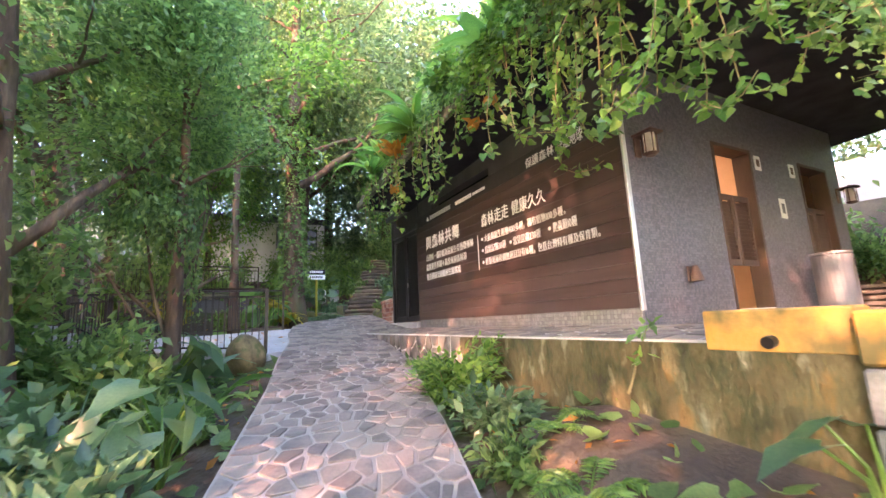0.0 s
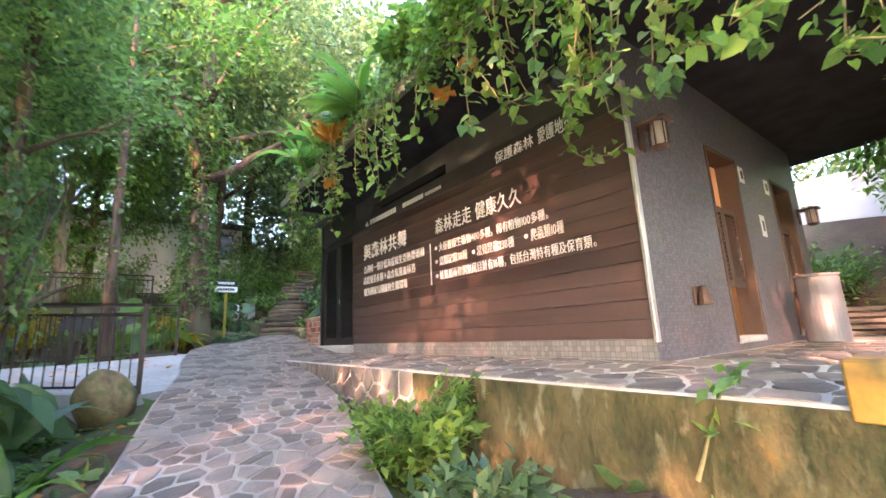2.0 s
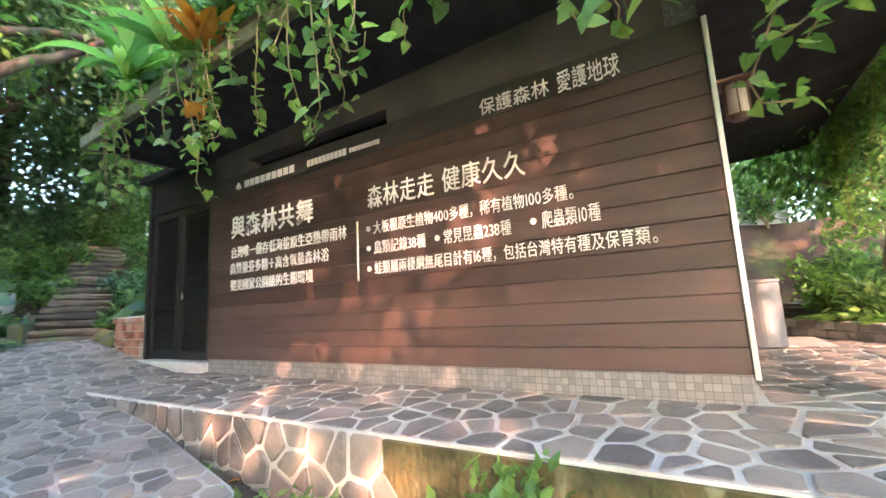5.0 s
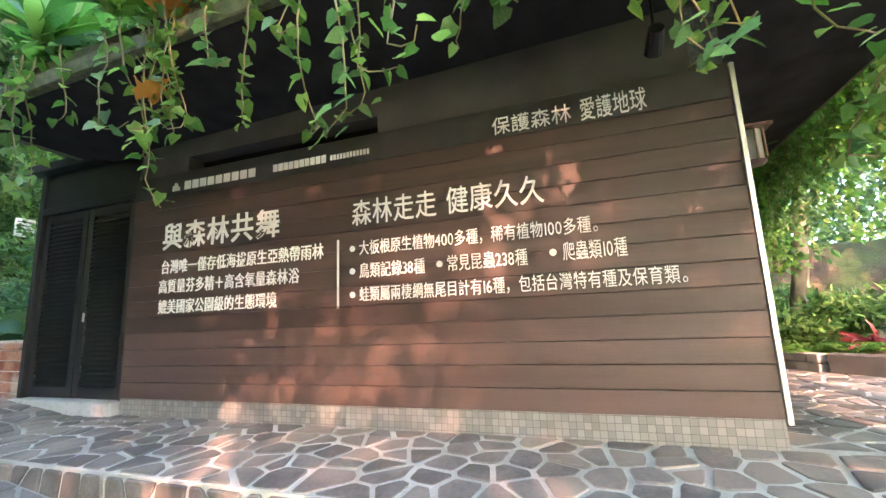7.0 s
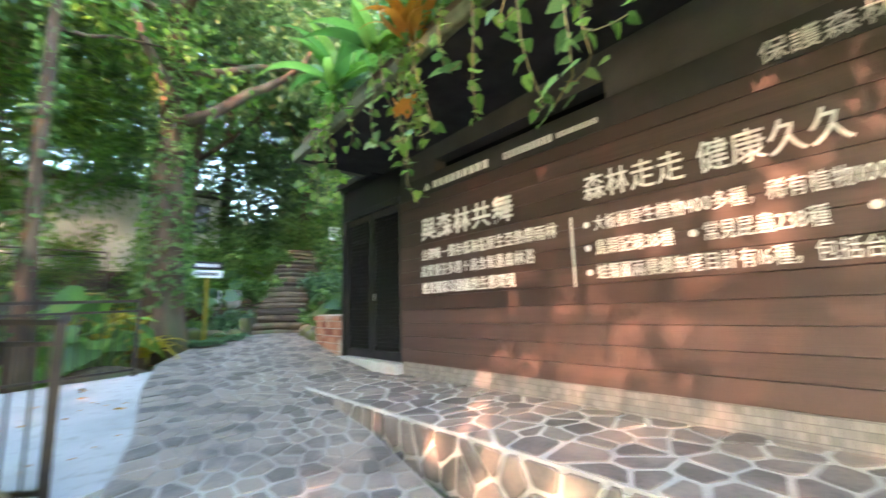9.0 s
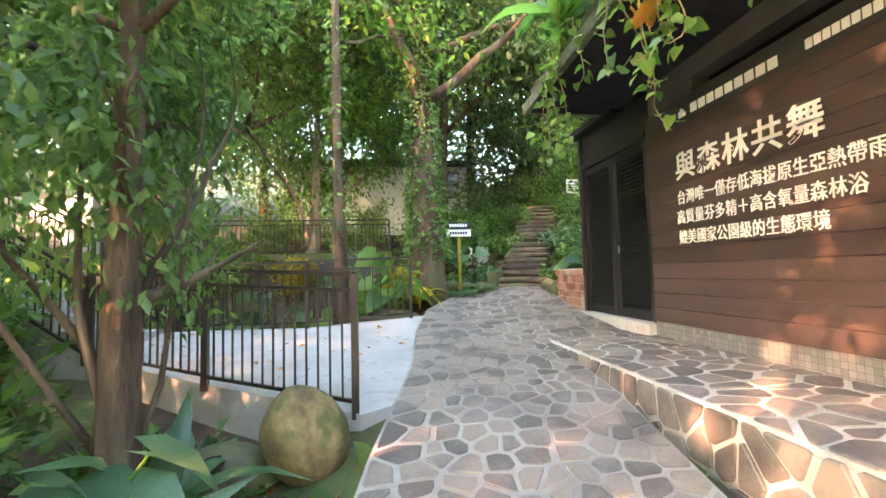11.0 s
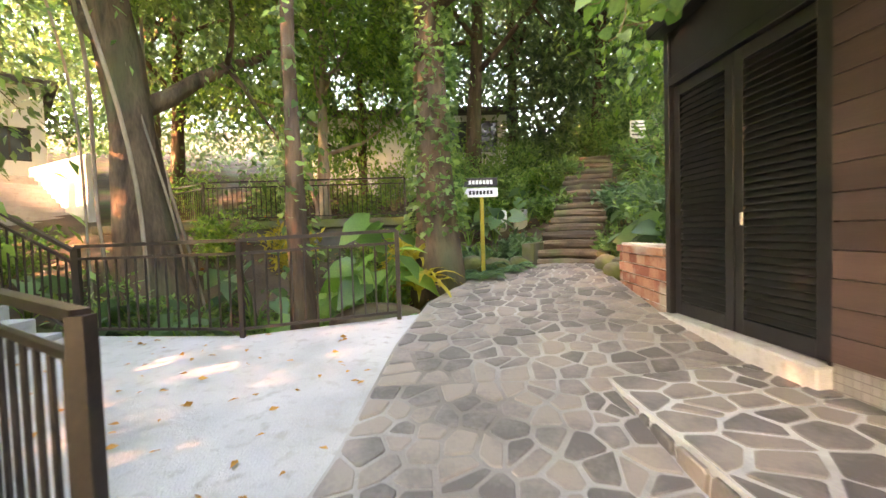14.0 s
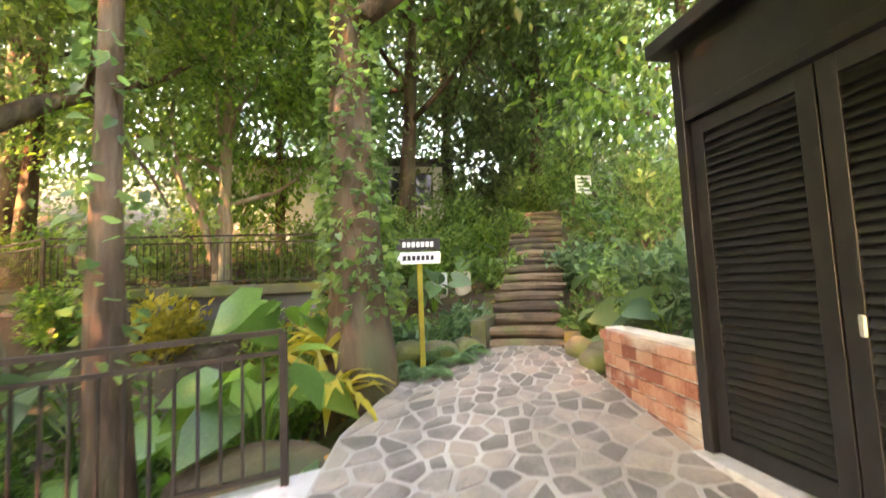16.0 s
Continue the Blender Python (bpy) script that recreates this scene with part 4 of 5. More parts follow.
def tree(name, at, height, r, lean, label, seed, crown=1.0, first=0.4, leaf="leaf", n_limb=9, size=0.17, per=140, bark="bark", ivy=0, reach=0.42, extra=()):
    """Tapered trunk with limbs and a loose crown of leaf clumps round the limb ends."""
    rng = np.random.default_rng(seed)
    t = thing(name, at, label, "tree")
    s = Shape()
    pts, rad = [], []
    for i in range(13):
        f = i / 12
        pts.append(Vector((lean[0] * f + 0.12 * math.sin(3 * f + seed), lean[1] * f + 0.1 * math.sin(4 * f + 2 * seed), -0.25 + height * f)))
        rad.append(r * (1 - 0.72 * f) * (1 + 0.7 * math.exp(-f * 14)))
    s.tube(pts, rad, 14, knob=0.45)
    tips = [tuple(pts[-1])]
    for k in range(n_limb):
        f = first + (1 - first) * (k + rng.random()) / n_limb
        p = pts[min(12, int(f * 12))]
        a = k * 2.4 + rng.random()
        ln = height * reach * (1.15 - 0.6 * f) * rng.uniform(0.7, 1.2)
        q, qr = limb(rng, p, (math.cos(a), math.sin(a), 0.45), ln, r * (1 - 0.7 * f) * 0.55)
        s.tube(q, qr, 7, knob=0.2)
        for j in (3, 4, 5, 6):
            tips.append(tuple(q[j]))
        for _ in range(2):
            q2, r2 = limb(rng, q[3], Vector(rng.normal(0, 1, 3)) + (q[4] - q[3]).normalized(), ln * 0.5, qr[3] * 0.6, 4)
            s.tube(q2, r2, 5)
            tips += [tuple(q2[2]), tuple(q2[4])]
    for a, d, ln, rr in extra:
        q, qr = limb(rng, a, d, ln, rr, 8, 0.3)
        s.tube(q, qr, 8, knob=0.25)
        tips += [tuple(q[5]), tuple(q[7]), tuple(q[8])]
    part("trunk", s, bark, t, smooth=True)
    sp = 0.055 * height * crown
    P = crown_points(rng, tips, per, sp)
    Q = P + np.array(at)
    P = P[~((Q[:, 0] > -0.4) & (Q[:, 0] < 2.6) & (Q[:, 1] > -2) & (Q[:, 1] < 9.8) & (Q[:, 2] < 4.3))]
    aim = P - np.array([0, 0, height * 0.55])
    aim /= np.linalg.norm(aim, axis=1)[:, None] + 1e-6
    part("crown", leaves("crown", "oval", P, aim, rng.uniform(0.6, 1.3, len(P)) * size, leaf, rng), leaf, t)
    if ivy:
        h = rng.uniform(0.1, 0.75, ivy) * height * 0.7
        a = rng.uniform(0, 2 * math.pi, ivy)
        rr = np.interp(h, [-0.25 + height * i / 12 for i in range(13)], rad) * rng.uniform(1.0, 1.3, ivy) + rng.uniform(0.02, 0.1, ivy)
        cx = np.interp(h, [-0.25 + height * i / 12 for i in range(13)], [p.x for p in pts])
        cy = np.interp(h, [-0.25 + height * i / 12 for i in range(13)], [p.y for p in pts])
        d = np.stack([np.cos(a), np.sin(a), -0.3 * np.ones(ivy)], 1)
        P = np.stack([cx + rr * np.cos(a), cy + rr * np.sin(a), h], 1)
        part("ivy", leaves("ivy", "heart", P, d, rng.uniform(0.06, 0.12, ivy), "leaf", rng), "leaf", t, "climbing ivy leaves")
    return t


def gz(x, y):
    return hill_z(x, y) - 0.03


tree("ivy_tree", (1.66, 12.4, gz(1.66, 12.4)), 13, 0.27, (0.1, 0.3), "tall tree with ivy-covered trunk beside the path", 3, ivy=2600, first=0.42, leaf="leaf_far",
     extra=[((0.1, 0, 4.2), (0.9, -0.25, 0.35), 3.6, 0.13), ((-0.05, 0, 4.6), (-0.4, 0.3, 0.9), 3.0, 0.12)])
tree("slender_tree", (0.27, 10.95, 1.3), 10, 0.1, (-0.45, 0.2), "slender leaning tree growing behind the railing", 5, first=0.5, leaf="leaf_bright", n_limb=6, per=110, ivy=260)
tree("old_tree", (-3.6, 14.2, gz(-3.6, 14.2)), 14, 0.5, (-1.3, 0.3), "thick old tree with hanging lianas at the gully", 8, first=0.35, leaf="leaf")
lian = np.random.default_rng(88)
old = [o for o in scene.objects if o.name == "old_tree"][0]
for k in range(6):
    a, r0 = k * 1.05, 0.55 + 0.25 * (k % 3)
    pts = [Vector((r0 * math.cos(a) - 0.9 * f + 0.12 * math.sin(5 * f + k), r0 * math.sin(a) + 0.15 * math.cos(4 * f + k), 0.1 + 6.5 * f)) for f in np.linspace(0, 1, 12)]
    part("liana", Shape().tube(pts, [0.022 + 0.012 * (k % 2)] * 12, 6), "bark_pale", old, "thin woody liana")
tree("forked_tree", (-1.5, 18, gz(-1.5, 18)), 9, 0.15, (0.5, 0), "pale many-stemmed tree on the slope", 9, first=0.25, bark="bark_pale", leaf="leaf_bright",
     extra=[((0, 0, 0.3), (0.25, 0, 1), 5, 0.09), ((0, 0, 0.2), (-0.3, 0, 1), 5, 0.08), ((0, 0, 0.2), (-0.1, -0.2, 1), 5, 0.08)])
tree("gate_tree", (-0.62, 6.85, gz(-0.62, 6.85)), 6.5, 0.1, (-0.25, -0.2), "many-stemmed tree with low dense leaves beside the railing", 12, first=0.27, reach=0.2, leaf="leaf", per=150, size=0.1, n_limb=14,
     extra=[((0.05, 0, 0.1), (-0.3, 0.1, 1), 3.6, 0.03), ((-0.05, 0, 0.1), (0.2, 0.2, 1), 3.2, 0.025), ((0, 0.05, 0.2), (-0.45, -0.05, 1), 3.4, 0.025), ((0, 0, 0.9), (-0.8, 0.2, 0.7), 2.6, 0.03), ((0, 0, 1.3), (0.3, 0.45, 1.0), 2.4, 0.03)])
tree("left_tree", (-2.2, 5.6, gz(-2.2, 5.6)), 8, 0.2, (-0.2, 0.2), "broad-leaved tree with vines beside the path", 14, first=0.25, leaf="leaf", size=0.13, per=95, ivy=300)
tree("right_tree", (9.3, 0.85, 1.6), 6.5, 0.13, (0.1, -1.2), "pale-barked leaning young tree in the bed", 15, first=0.32, leaf="leaf_bright", bark="bark_pale")
tree("right_tree", (13.5, 5.2, gz(13.5, 5.2)), 8, 0.17, (0.2, 0), "slim pale-barked tree in front of the garden wall", 16, first=0.3, leaf="leaf_bright", bark="bark_pale")
# the wood round about
FOREST = [(-5.5, 3.0), (-4.0, -2.5), (-7.5, 7.5), (-9, 0), (-8.5, 12.5), (-6, 19), (-10, 24), (-1, 22), (3, 20.5), (7.5, 21), (5.2, 25), (10, 17), (12.5, 12), (16, 8), (15, 16), (0.5, 29), (9, 28), (-6, 29),
          (-14, 16), (-15, 5), (17, -2), (12, -6), (2, -9), (-3, -9), (7, -9), (-12, -6), (20, 22), (-18, 26)]
kinds = []
for i in range(4):
    kinds.append(tree("forest_tree", (FOREST[i][0], FOREST[i][1], gz(*FOREST[i])), (12, 13.5, 11, 14)[i], (0.2, 0.26, 0.17, 0.3)[i], (0.5 - 0.3 * i, 0.2), "tall forest tree with a loose green crown", 30 + i,
                      first=(0.3, 0.35, 0.22, 0.4)[i], leaf=("leaf", "leaf_far", "leaf_bright", "leaf_far")[i], size=0.23, per=150, n_limb=10, ivy=150))
for k in kinds:
    tagged(k, group="trees of the wood")
for i, (x, y) in enumerate(FOREST[4:]):
    sc = 0.85 + 0.3 * ((i * 0.37) % 1)
    k = kinds[(i * 3 + 1) % 4]
    c = copy_thing(k, pose(x, y, gz(x, y), 0, 0, (i * 77) % 360))
    c.scale = (sc, sc, sc)


def wood_mass(name, x0, x1, y0, y1, tall, clumps, seed, leaf, clear, label):
    """Far woods and unseen sun screens: many leaf clumps over the slope, thicker below, with gaps."""
    rng = np.random.default_rng(seed)
    c = []
    while len(c) < clumps:
        x, y, f = rng.uniform(x0, x1), rng.uniform(y0, y1), rng.random() ** 1.25
        z = hill_z(x, y) + 0.3 + tall * f
        if not clear(x, y, z):
            c.append((x, y, z))
    P = crown_points(rng, c, 110, 0.75)
    aim = P - np.repeat(np.array(c), 110, axis=0)
    aim /= np.linalg.norm(aim, axis=1)[:, None]
    tagged(part(name, leaves(name, "oval", P, aim, rng.uniform(0.16, 0.36, len(P)), leaf, rng), leaf), label, "woods", kind="stuff")


def sight(x, y, z):
    return (-6 < x < 5.5 and y < 24.5 and z < 7.6 and y > 18) or (x < -5 and y > 11 and z < 6.5 + 0.1 * (y - 11)) or (4 < x < 8 and y < 20 and z < 7)


wood_mass("far_woods", -16, 17, 18.5, 33, 15, 900, 71, "leaf_far", sight, "green wooded hillside behind the stair")
wood_mass("far_woods", -24, 26, 27, 42, 16, 800, 75, "leaf_far", lambda x, y, z: False, "dense green woods over the ridge")
wood_mass("far_woods", -34, -18, 14, 34, 14, 300, 76, "leaf_far", lambda x, y, z: False, "dense green woods over the ridge")
wood_mass("far_woods", -7, 9, 12, 19, 12, 150, 77, "leaf_far", lambda x, y, z: z < 8.5, "high leaf canopy over the slope")
# next two: added out of view, to block low sun from landing and gully
wood_mass("far_woods", -13, -7.2, 1, 8.5, 8, 60, 78, "leaf", lambda x, y, z: z < 1.5, "unseen leaf clumps added to keep sun off the landing")
wood_mass("far_woods", -14, -7.6, 8.5, 13.5, 8, 120, 79, "leaf", lambda x, y, z: z < 1.5, "unseen leaf clumps added to keep sun off the gully bank")
wood_mass("far_woods", 5.0, 10, 21, 26, 6, 110, 80, "leaf_far", lambda x, y, z: False, "green thicket above the stair")
wood_mass("far_woods", -5, 3, 14, 22, 15, 90, 81, "leaf_far", lambda x, y, z: z < 9, "high leaf canopy over the slope")
wood_mass("far_woods", -4, 8, 12, 20, 17, 130, 83, "leaf_far", lambda x, y, z: z < 10.5, "high leaf canopy over the slope")
wood_mass("far_woods", 18, 30, -16, 8, 13, 320, 82, "leaf_far", lambda x, y, z: False, "green woods beyond the terrace")
wood_mass("far_woods", -22, -6.5, -8, 18, 13, 480, 72, "leaf_far", sight, "green woods beyond the undergrowth")
wood_mass("far_woods", 13.5, 26, -8, 19, 12, 520, 73, "leaf_far", sight, "bright green woods beyond the terrace")
# out of view to the south; holds light off the terrace and south wall
wood_mass("far_woods", -9, 14, -18, -7, 12, 350, 74, "leaf_far", sight, "unseen woods behind the viewpoint, added to shade the terrace")


def bush(name, at, radius, height, label, seed, kind="oval", leaf="leaf", n=900, size=0.1, stems=7, category="shrub", group=""):
    rng = np.random.default_rng(seed)
    t = thing(name, at, label, category, group)
    s = Shape()
    tips = []
    for k in range(stems):
        a = 2.4 * k
        q, qr = limb(rng, (0, 0, -0.05), (math.cos(a) * radius / height, math.sin(a) * radius / height, 1), height * rng.uniform(0.6, 1.0), 0.006 + 0.008 * height, 5)
        s.tube(q, qr, 5)
        tips += [tuple(q[2]), tuple(q[3]), tuple(q[4]), tuple(q[5])]
    part("stem", s, "vine", t)
    P = crown_points(rng, tips, max(1, n // len(tips)), radius * 0.23)
    P[:, 2] = np.maximum(P[:, 2], 0.03)
    aim = P.copy()
    aim /= np.linalg.norm(aim, axis=1)[:, None] + 1e-6
    part("foliage", leaves("foliage", kind, P, aim, rng.uniform(0.6, 1.3, len(P)) * size, leaf, rng), leaf, t)
    return t


def taro(at, seed, n=9, size=0.4, leaf="leaf_dark", label="clump of large taro leaves on long stalks", group=""):
    rng = np.random.default_rng(seed)
    t = thing("taro_plant", at, label, "plant", group)
    s = Shape()
    P, A, S = [], [], []
    for k in range(n):
        a = rng.uniform(0, 2 * math.pi)
        h, o = size * rng.uniform(0.9, 2.2), size * rng.uniform(0.4, 1.2)
        tip = (o * math.cos(a), o * math.sin(a), h)
        s.tube([(0, 0, -0.05), (tip[0] * 0.3, tip[1] * 0.3, h * 0.6), tip], [0.014, 0.011, 0.007], 5)
        P.append(tip), A.append((math.cos(a), math.sin(a), -0.1)), S.append(size * rng.uniform(0.7, 1.2))
    part("stalk", s, "leaf_bright", t)
    part("foliage", leaves("foliage", "taro", np.array(P), np.array(A), np.array(S), leaf, rng, 0.3, 0.2), leaf, t)
    return t


def rosette(name, at, size, n, label, seed, leaf="leaf_bright", category="fern", kind="strap", group=""):
    rng = np.random.default_rng(seed)
    t = thing(name, at, label, category, group)
    a = rng.uniform(0, 2 * math.pi, n)
    up = rng.uniform(0.4, 1.6, n)
    A = np.stack([np.cos(a), np.sin(a), up], 1)
    part("foliage", leaves("foliage", kind, np.zeros((n, 3)) + rng.normal(0, 0.02, (n, 3)), A / np.linalg.norm(A, axis=1)[:, None], rng.uniform(0.7, 1.2, n) * size, leaf, rng, 0.05, 0.12), leaf, t)
    return t


def fern(at, size, n, seed, leaf="leaf_bright", label="fern with arching feathery fronds", group=""):
    rng = np.random.default_rng(seed)
    t = thing("fern", at, label, "fern", group)
    P, A, S, s = [], [], [], Shape()
    for k in range(n):
        a, u = rng.uniform(0, 2 * math.pi), rng.uniform(0.5, 1.3)
        pts = [Vector((math.cos(a) * size * f, math.sin(a) * size * f, size * (u * f - 0.9 * u * f * f))) for f in np.linspace(0, 1, 9)]
        s.tube(pts, [0.006 * (1.1 - f) for f in np.linspace(0, 1, 9)], 4)
        side = Vector((-math.sin(a), math.cos(a), 0))
        for i in range(2, 34):
            f = i / 34
            p = pts[0].lerp(pts[1], 0) if 0 else Vector((math.cos(a) * size * f, math.sin(a) * size * f, size * (u * f - 0.9 * u * f * f)))
            for sg_ in (-1, 1):
                P.append(p), A.append(side * sg_ + Vector((math.cos(a), math.sin(a), 0)) * 0.4), S.append(size * 0.28 * math.sin(math.pi * min(1, f * 0.85 + 0.12)))
    part("stalk", s, "leaf_bright", t)
    part("frond", leaves("frond", "narrow", np.array(P), np.array(A), np.array(S) * 1.0, leaf, rng, 0.05, 0.08), leaf, t)
    return t


# beside the path, in front of the retaining wall
bush("shrub", (2.25, 4.0, gz(2.25, 4.0)), 0.5, 0.85, "dense green schefflera shrub beside the path", 51, leaf="leaf_bright", n=1500, size=0.11)
bush("shrub", (2.1, 3.0, gz(2.1, 3.0)), 0.4, 0.5, "low blue-green shrub on the bed", 52, leaf="leaf_dark", n=600, size=0.13)
bush("shrub", (2.45, 5.3, gz(2.45, 5.3)), 0.25, 0.35, "low leafy weeds under the terrace wall", 53, leaf="leaf", n=300, size=0.09)
bush("shrub", (1.75, 2.3, gz(1.75, 2.3)), 0.35, 0.32, "low leafy weeds on the bed", 54, leaf="leaf", n=420, size=0.1)
fern((1.75, 1.65, gz(1.75, 1.65)), 0.42, 9, 55, label="bright fern on the soil bed")
fern((2.2, 2.4, gz(2.2, 2.4)), 0.35, 8, 56, label="bright fern on the soil bed")
taro((2.5, 0.7, gz(2.5, 0.7)), 57, 5, 0.3, label="young taro plant by the wall")
sap = bush("sapling", (2.72, 2.15, terrace_z(2.8, 2.15) - 0.35), 0.16, 0.75, "thin sapling with a few bright leaves at the terrace edge", 58, leaf="leaf_bright", n=24, size=0.12, stems=1)
# undergrowth on the other side
k = 0
# the two yellow-leaved shrubs near the bridge: brighter colour replaces light missing there
for x, y, r, h, lf, n in ((-0.75, 2.6, 0.5, 0.6, "leaf_dark", 800), (-1.3, 3.6, 0.6, 0.9, "leaf_dark", 1000), (-0.4, 4.3, 0.4, 0.55, "leaf", 700), (-2.2, 2.2, 0.8, 1.1, "leaf_dark", 1100), (-1.6, 1.2, 0.6, 0.7, "leaf", 800),
                          (-3.2, 3.8, 0.9, 1.7, "leaf", 1500), (-0.9, 5.4, 0.5, 0.8, "leaf", 800), (-2.8, 0.2, 0.9, 1.2, "leaf_dark", 1100), (-3.0, 7.0, 0.8, 1.6, "leaf", 1300), (-1.7, 6.6, 0.6, 1.1, "leaf", 900),
                          (-1.0, 7.4, 0.35, 0.5, "leaf_bright", 500), (-1.3, 5.9, 0.6, 1.1, "leaf", 900), (-2.6, 6.0, 0.9, 2.8, "leaf", 2000), (-1.6, 15.5, 0.5, 1.3, "leaf_yellow", 700), (-3.2, 15.6, 0.5, 1.3, "leaf_bright", 800), (1.3, 14.8, 0.6, 1.2, "leaf_yellow", 800), (2.3, 15.0, 0.5, 0.7, "leaf_bright", 700), (3.0, 17.0, 0.6, 0.8, "leaf_bright", 800), (0.6, 14.4, 0.5, 1.3, "leaf_bright", 900), (0.7, 12.3, 0.4, 1.2, "leaf_bright", 700), (0.0, 15.4, 0.5, 1.0, "leaf_bright", 600), (6.4, 18.2, 1.0, 1.6, "leaf", 1400), (5.0, 18.4, 0.9, 1.5, "leaf_bright", 1200), (2.6, 18.6, 1.0, 1.8, "leaf", 1400), (-2.2, 20.0, 1.0, 2.0, "leaf_bright", 1400), (0.3, 20.4, 1.0, 2.0, "leaf_bright", 1400), (2.2, 21.0, 1.0, 2.0, "leaf", 1400), (-3.4, 9.0, 0.7, 1.5, "leaf", 1100), (0.8, 11.3, 0.35, 0.8, "leaf_bright", 600), (0.5, 11.9, 0.5, 1.3, "leaf_bright", 900), (-0.8, 12.2, 0.6, 1.2, "leaf", 900),
                          (1.2, 13.6, 0.5, 1.0, "leaf_bright", 900), (2.5, 14.3, 0.6, 0.6, "leaf_dark", 800), (-3.2, 12.5, 0.7, 1.8, "leaf", 1000), (1.9, 17.6, 1.0, 1.5, "leaf_bright", 1500), (-0.6, 18.6, 0.9, 1.5, "leaf_bright", 1200),
                          (3.2, 17.5, 1.0, 1.4, "leaf", 1400), (4.0, 19.3, 1.2, 2.2, "leaf", 1500), (7.6, 19, 1.2, 2.4, "leaf", 1500), (-5.6, 18.8, 1.1, 1.6, "leaf_bright", 1200), (-6.5, 14.2, 1.0, 1.4, "leaf_bright", 1200), (-3.0, 18.4, 0.9, 1.5, "leaf", 1000),
                          (6.8, 14.6, 1.0, 2.2, "leaf", 1500), (5.6, 13.2, 0.7, 1.3, "leaf", 1100), (5.2, 12.0, 0.6, 1.0, "leaf_dark", 900), (8.6, 16.6, 1.2, 2.2, "leaf", 1400), (12.2, 3.4, 0.9, 1.5, "leaf", 1500), (8.6, 1.0, 0.5, 0.7, "leaf", 900), (8.9, 0.3, 0.6, 1.0, "leaf", 1000), (9.7, 1.3, 0.5, 1.1, "leaf_bright", 900), (8.2, -0.5, 0.5, 0.9, "leaf", 800), (12.2, 0.2, 0.9, 1.5, "leaf", 1500), (12.4, 4.6, 0.9, 1.4, "leaf", 1300), (-2.6, 13.4, 0.5, 1.3, "leaf", 900), (-1.5, 13.5, 0.5, 1.2, "leaf_bright", 900), (-0.5, 13.4, 0.5, 1.3, "leaf", 900), (0.5, 13.4, 0.5, 1.3, "leaf_bright", 900), (4.9, 10.95, 0.45, 1.0, "leaf_dark", 900), (5.0, 11.7, 0.5, 1.2, "leaf_dark", 1100), (4.8, 13.1, 0.4, 0.8, "leaf", 700), (5.4, 14.6, 0.5, 0.9, "leaf_dark", 800), (3.3, 14.6, 0.5, 0.5, "leaf_dark", 700), (4.2, 15.6, 0.5, 0.7, "leaf", 800), (5.0, 16.9, 0.6, 0.9, "leaf", 900), (6.9, 16.2, 0.6, 0.9, "leaf", 900), (13, 1.5, 1.0, 2.0, "leaf", 1300),
                          (12, 5.6, 0.8, 1.1, "leaf", 1000), (10.6, 5.8, 0.6, 0.9, "leaf_bright", 800)):
    k += 1
    bush("undergrowth_shrub", (x, y, 2.1 if 4.6 < x < 5.1 and 10.5 < y < 12 else 1.58 if 8 < x < 10 and y < 2 else gz(x, y)), r, h, "loose green undergrowth shrub on the forest floor", 100 + k, leaf=lf, n=int(n * 1.3), size=0.15 if lf != "leaf_bright" else 0.13, group="undergrowth")
for i, (x, y, s) in enumerate(((0.9, 11.4, 0.4), (-0.6, 11.6, 0.4), (0.2, 13.2, 0.5), (-1.6, 11.6, 0.4), (-2.4, 12.2, 0.45), (-1.4, 13.2, 0.5), (1.0, 12.9, 0.5), (-0.35, 3.4, 0.32), (-0.6, 6.3, 0.35), (0.75, 12.2, 0.42), (-0.1, 12.6, 0.45), (0.3, 11.5, 0.3), (4.7, 10.9, 0.26), (4.6, 11.5, 0.28), (5.0, 12.6, 0.42), (5.5, 14.0, 0.45), (6.2, 15.4, 0.45), (5.0, 11.2, 0.3), (3.0, 15.9, 0.38), (3.9, 16.6, 0.4), (2.4, 16.0, 0.4), (-4.6, 12.7, 0.4), (-1.1, 4.5, 0.38))):
    taro((x, y, gz(x, y) + (0.55 if 4.0 < x < 5.1 and y < 12 else 0.65 if x < 1.2 and 11 < y < 14 else 0)), 200 + i, 10, s, leaf="leaf_bright" if -1 < x < 1.2 and y > 11 else "leaf_dark", group="taro plants")
tagged(part("ground_planter", Shape().prism([(4.12, 10.42), (5.4, 10.42), (5.5, 12.2), (4.3, 11.77)], 1.3, 2.12), "soil"), "raised planter soil behind the bricks", "soil", kind="structure")
bush("shrub", (-0.65, 7.35, gz(-0.65, 7.35)), 0.35, 0.45, "dark leafy plants below the landing edge", 59, leaf="leaf_dark", n=500, size=0.13)
bush("shrub", (-0.2, 7.0, gz(-0.2, 7.0)), 0.3, 0.3, "low dark weeds beside the boulder", 60, leaf="leaf", n=350, size=0.1)
rosette("bromeliad", (-0.55, 6.5, gz(-0.55, 6.5) + 0.1), 0.95, 26, "spider-like strap-leaved plant by the slim tree", 240, leaf="leaf_dark", category="plant")
# yellow-orange leaves stand in for the orange sun glow at the trunk's base
rosette("bromeliad", (1.35, 11.95, gz(1.35, 11.95) + 0.3), 0.7, 34, "strap-leaved plant at the ivy tree's foot, sun glow put into its yellow-orange colour", 241, leaf="leaf_yellow", category="plant")
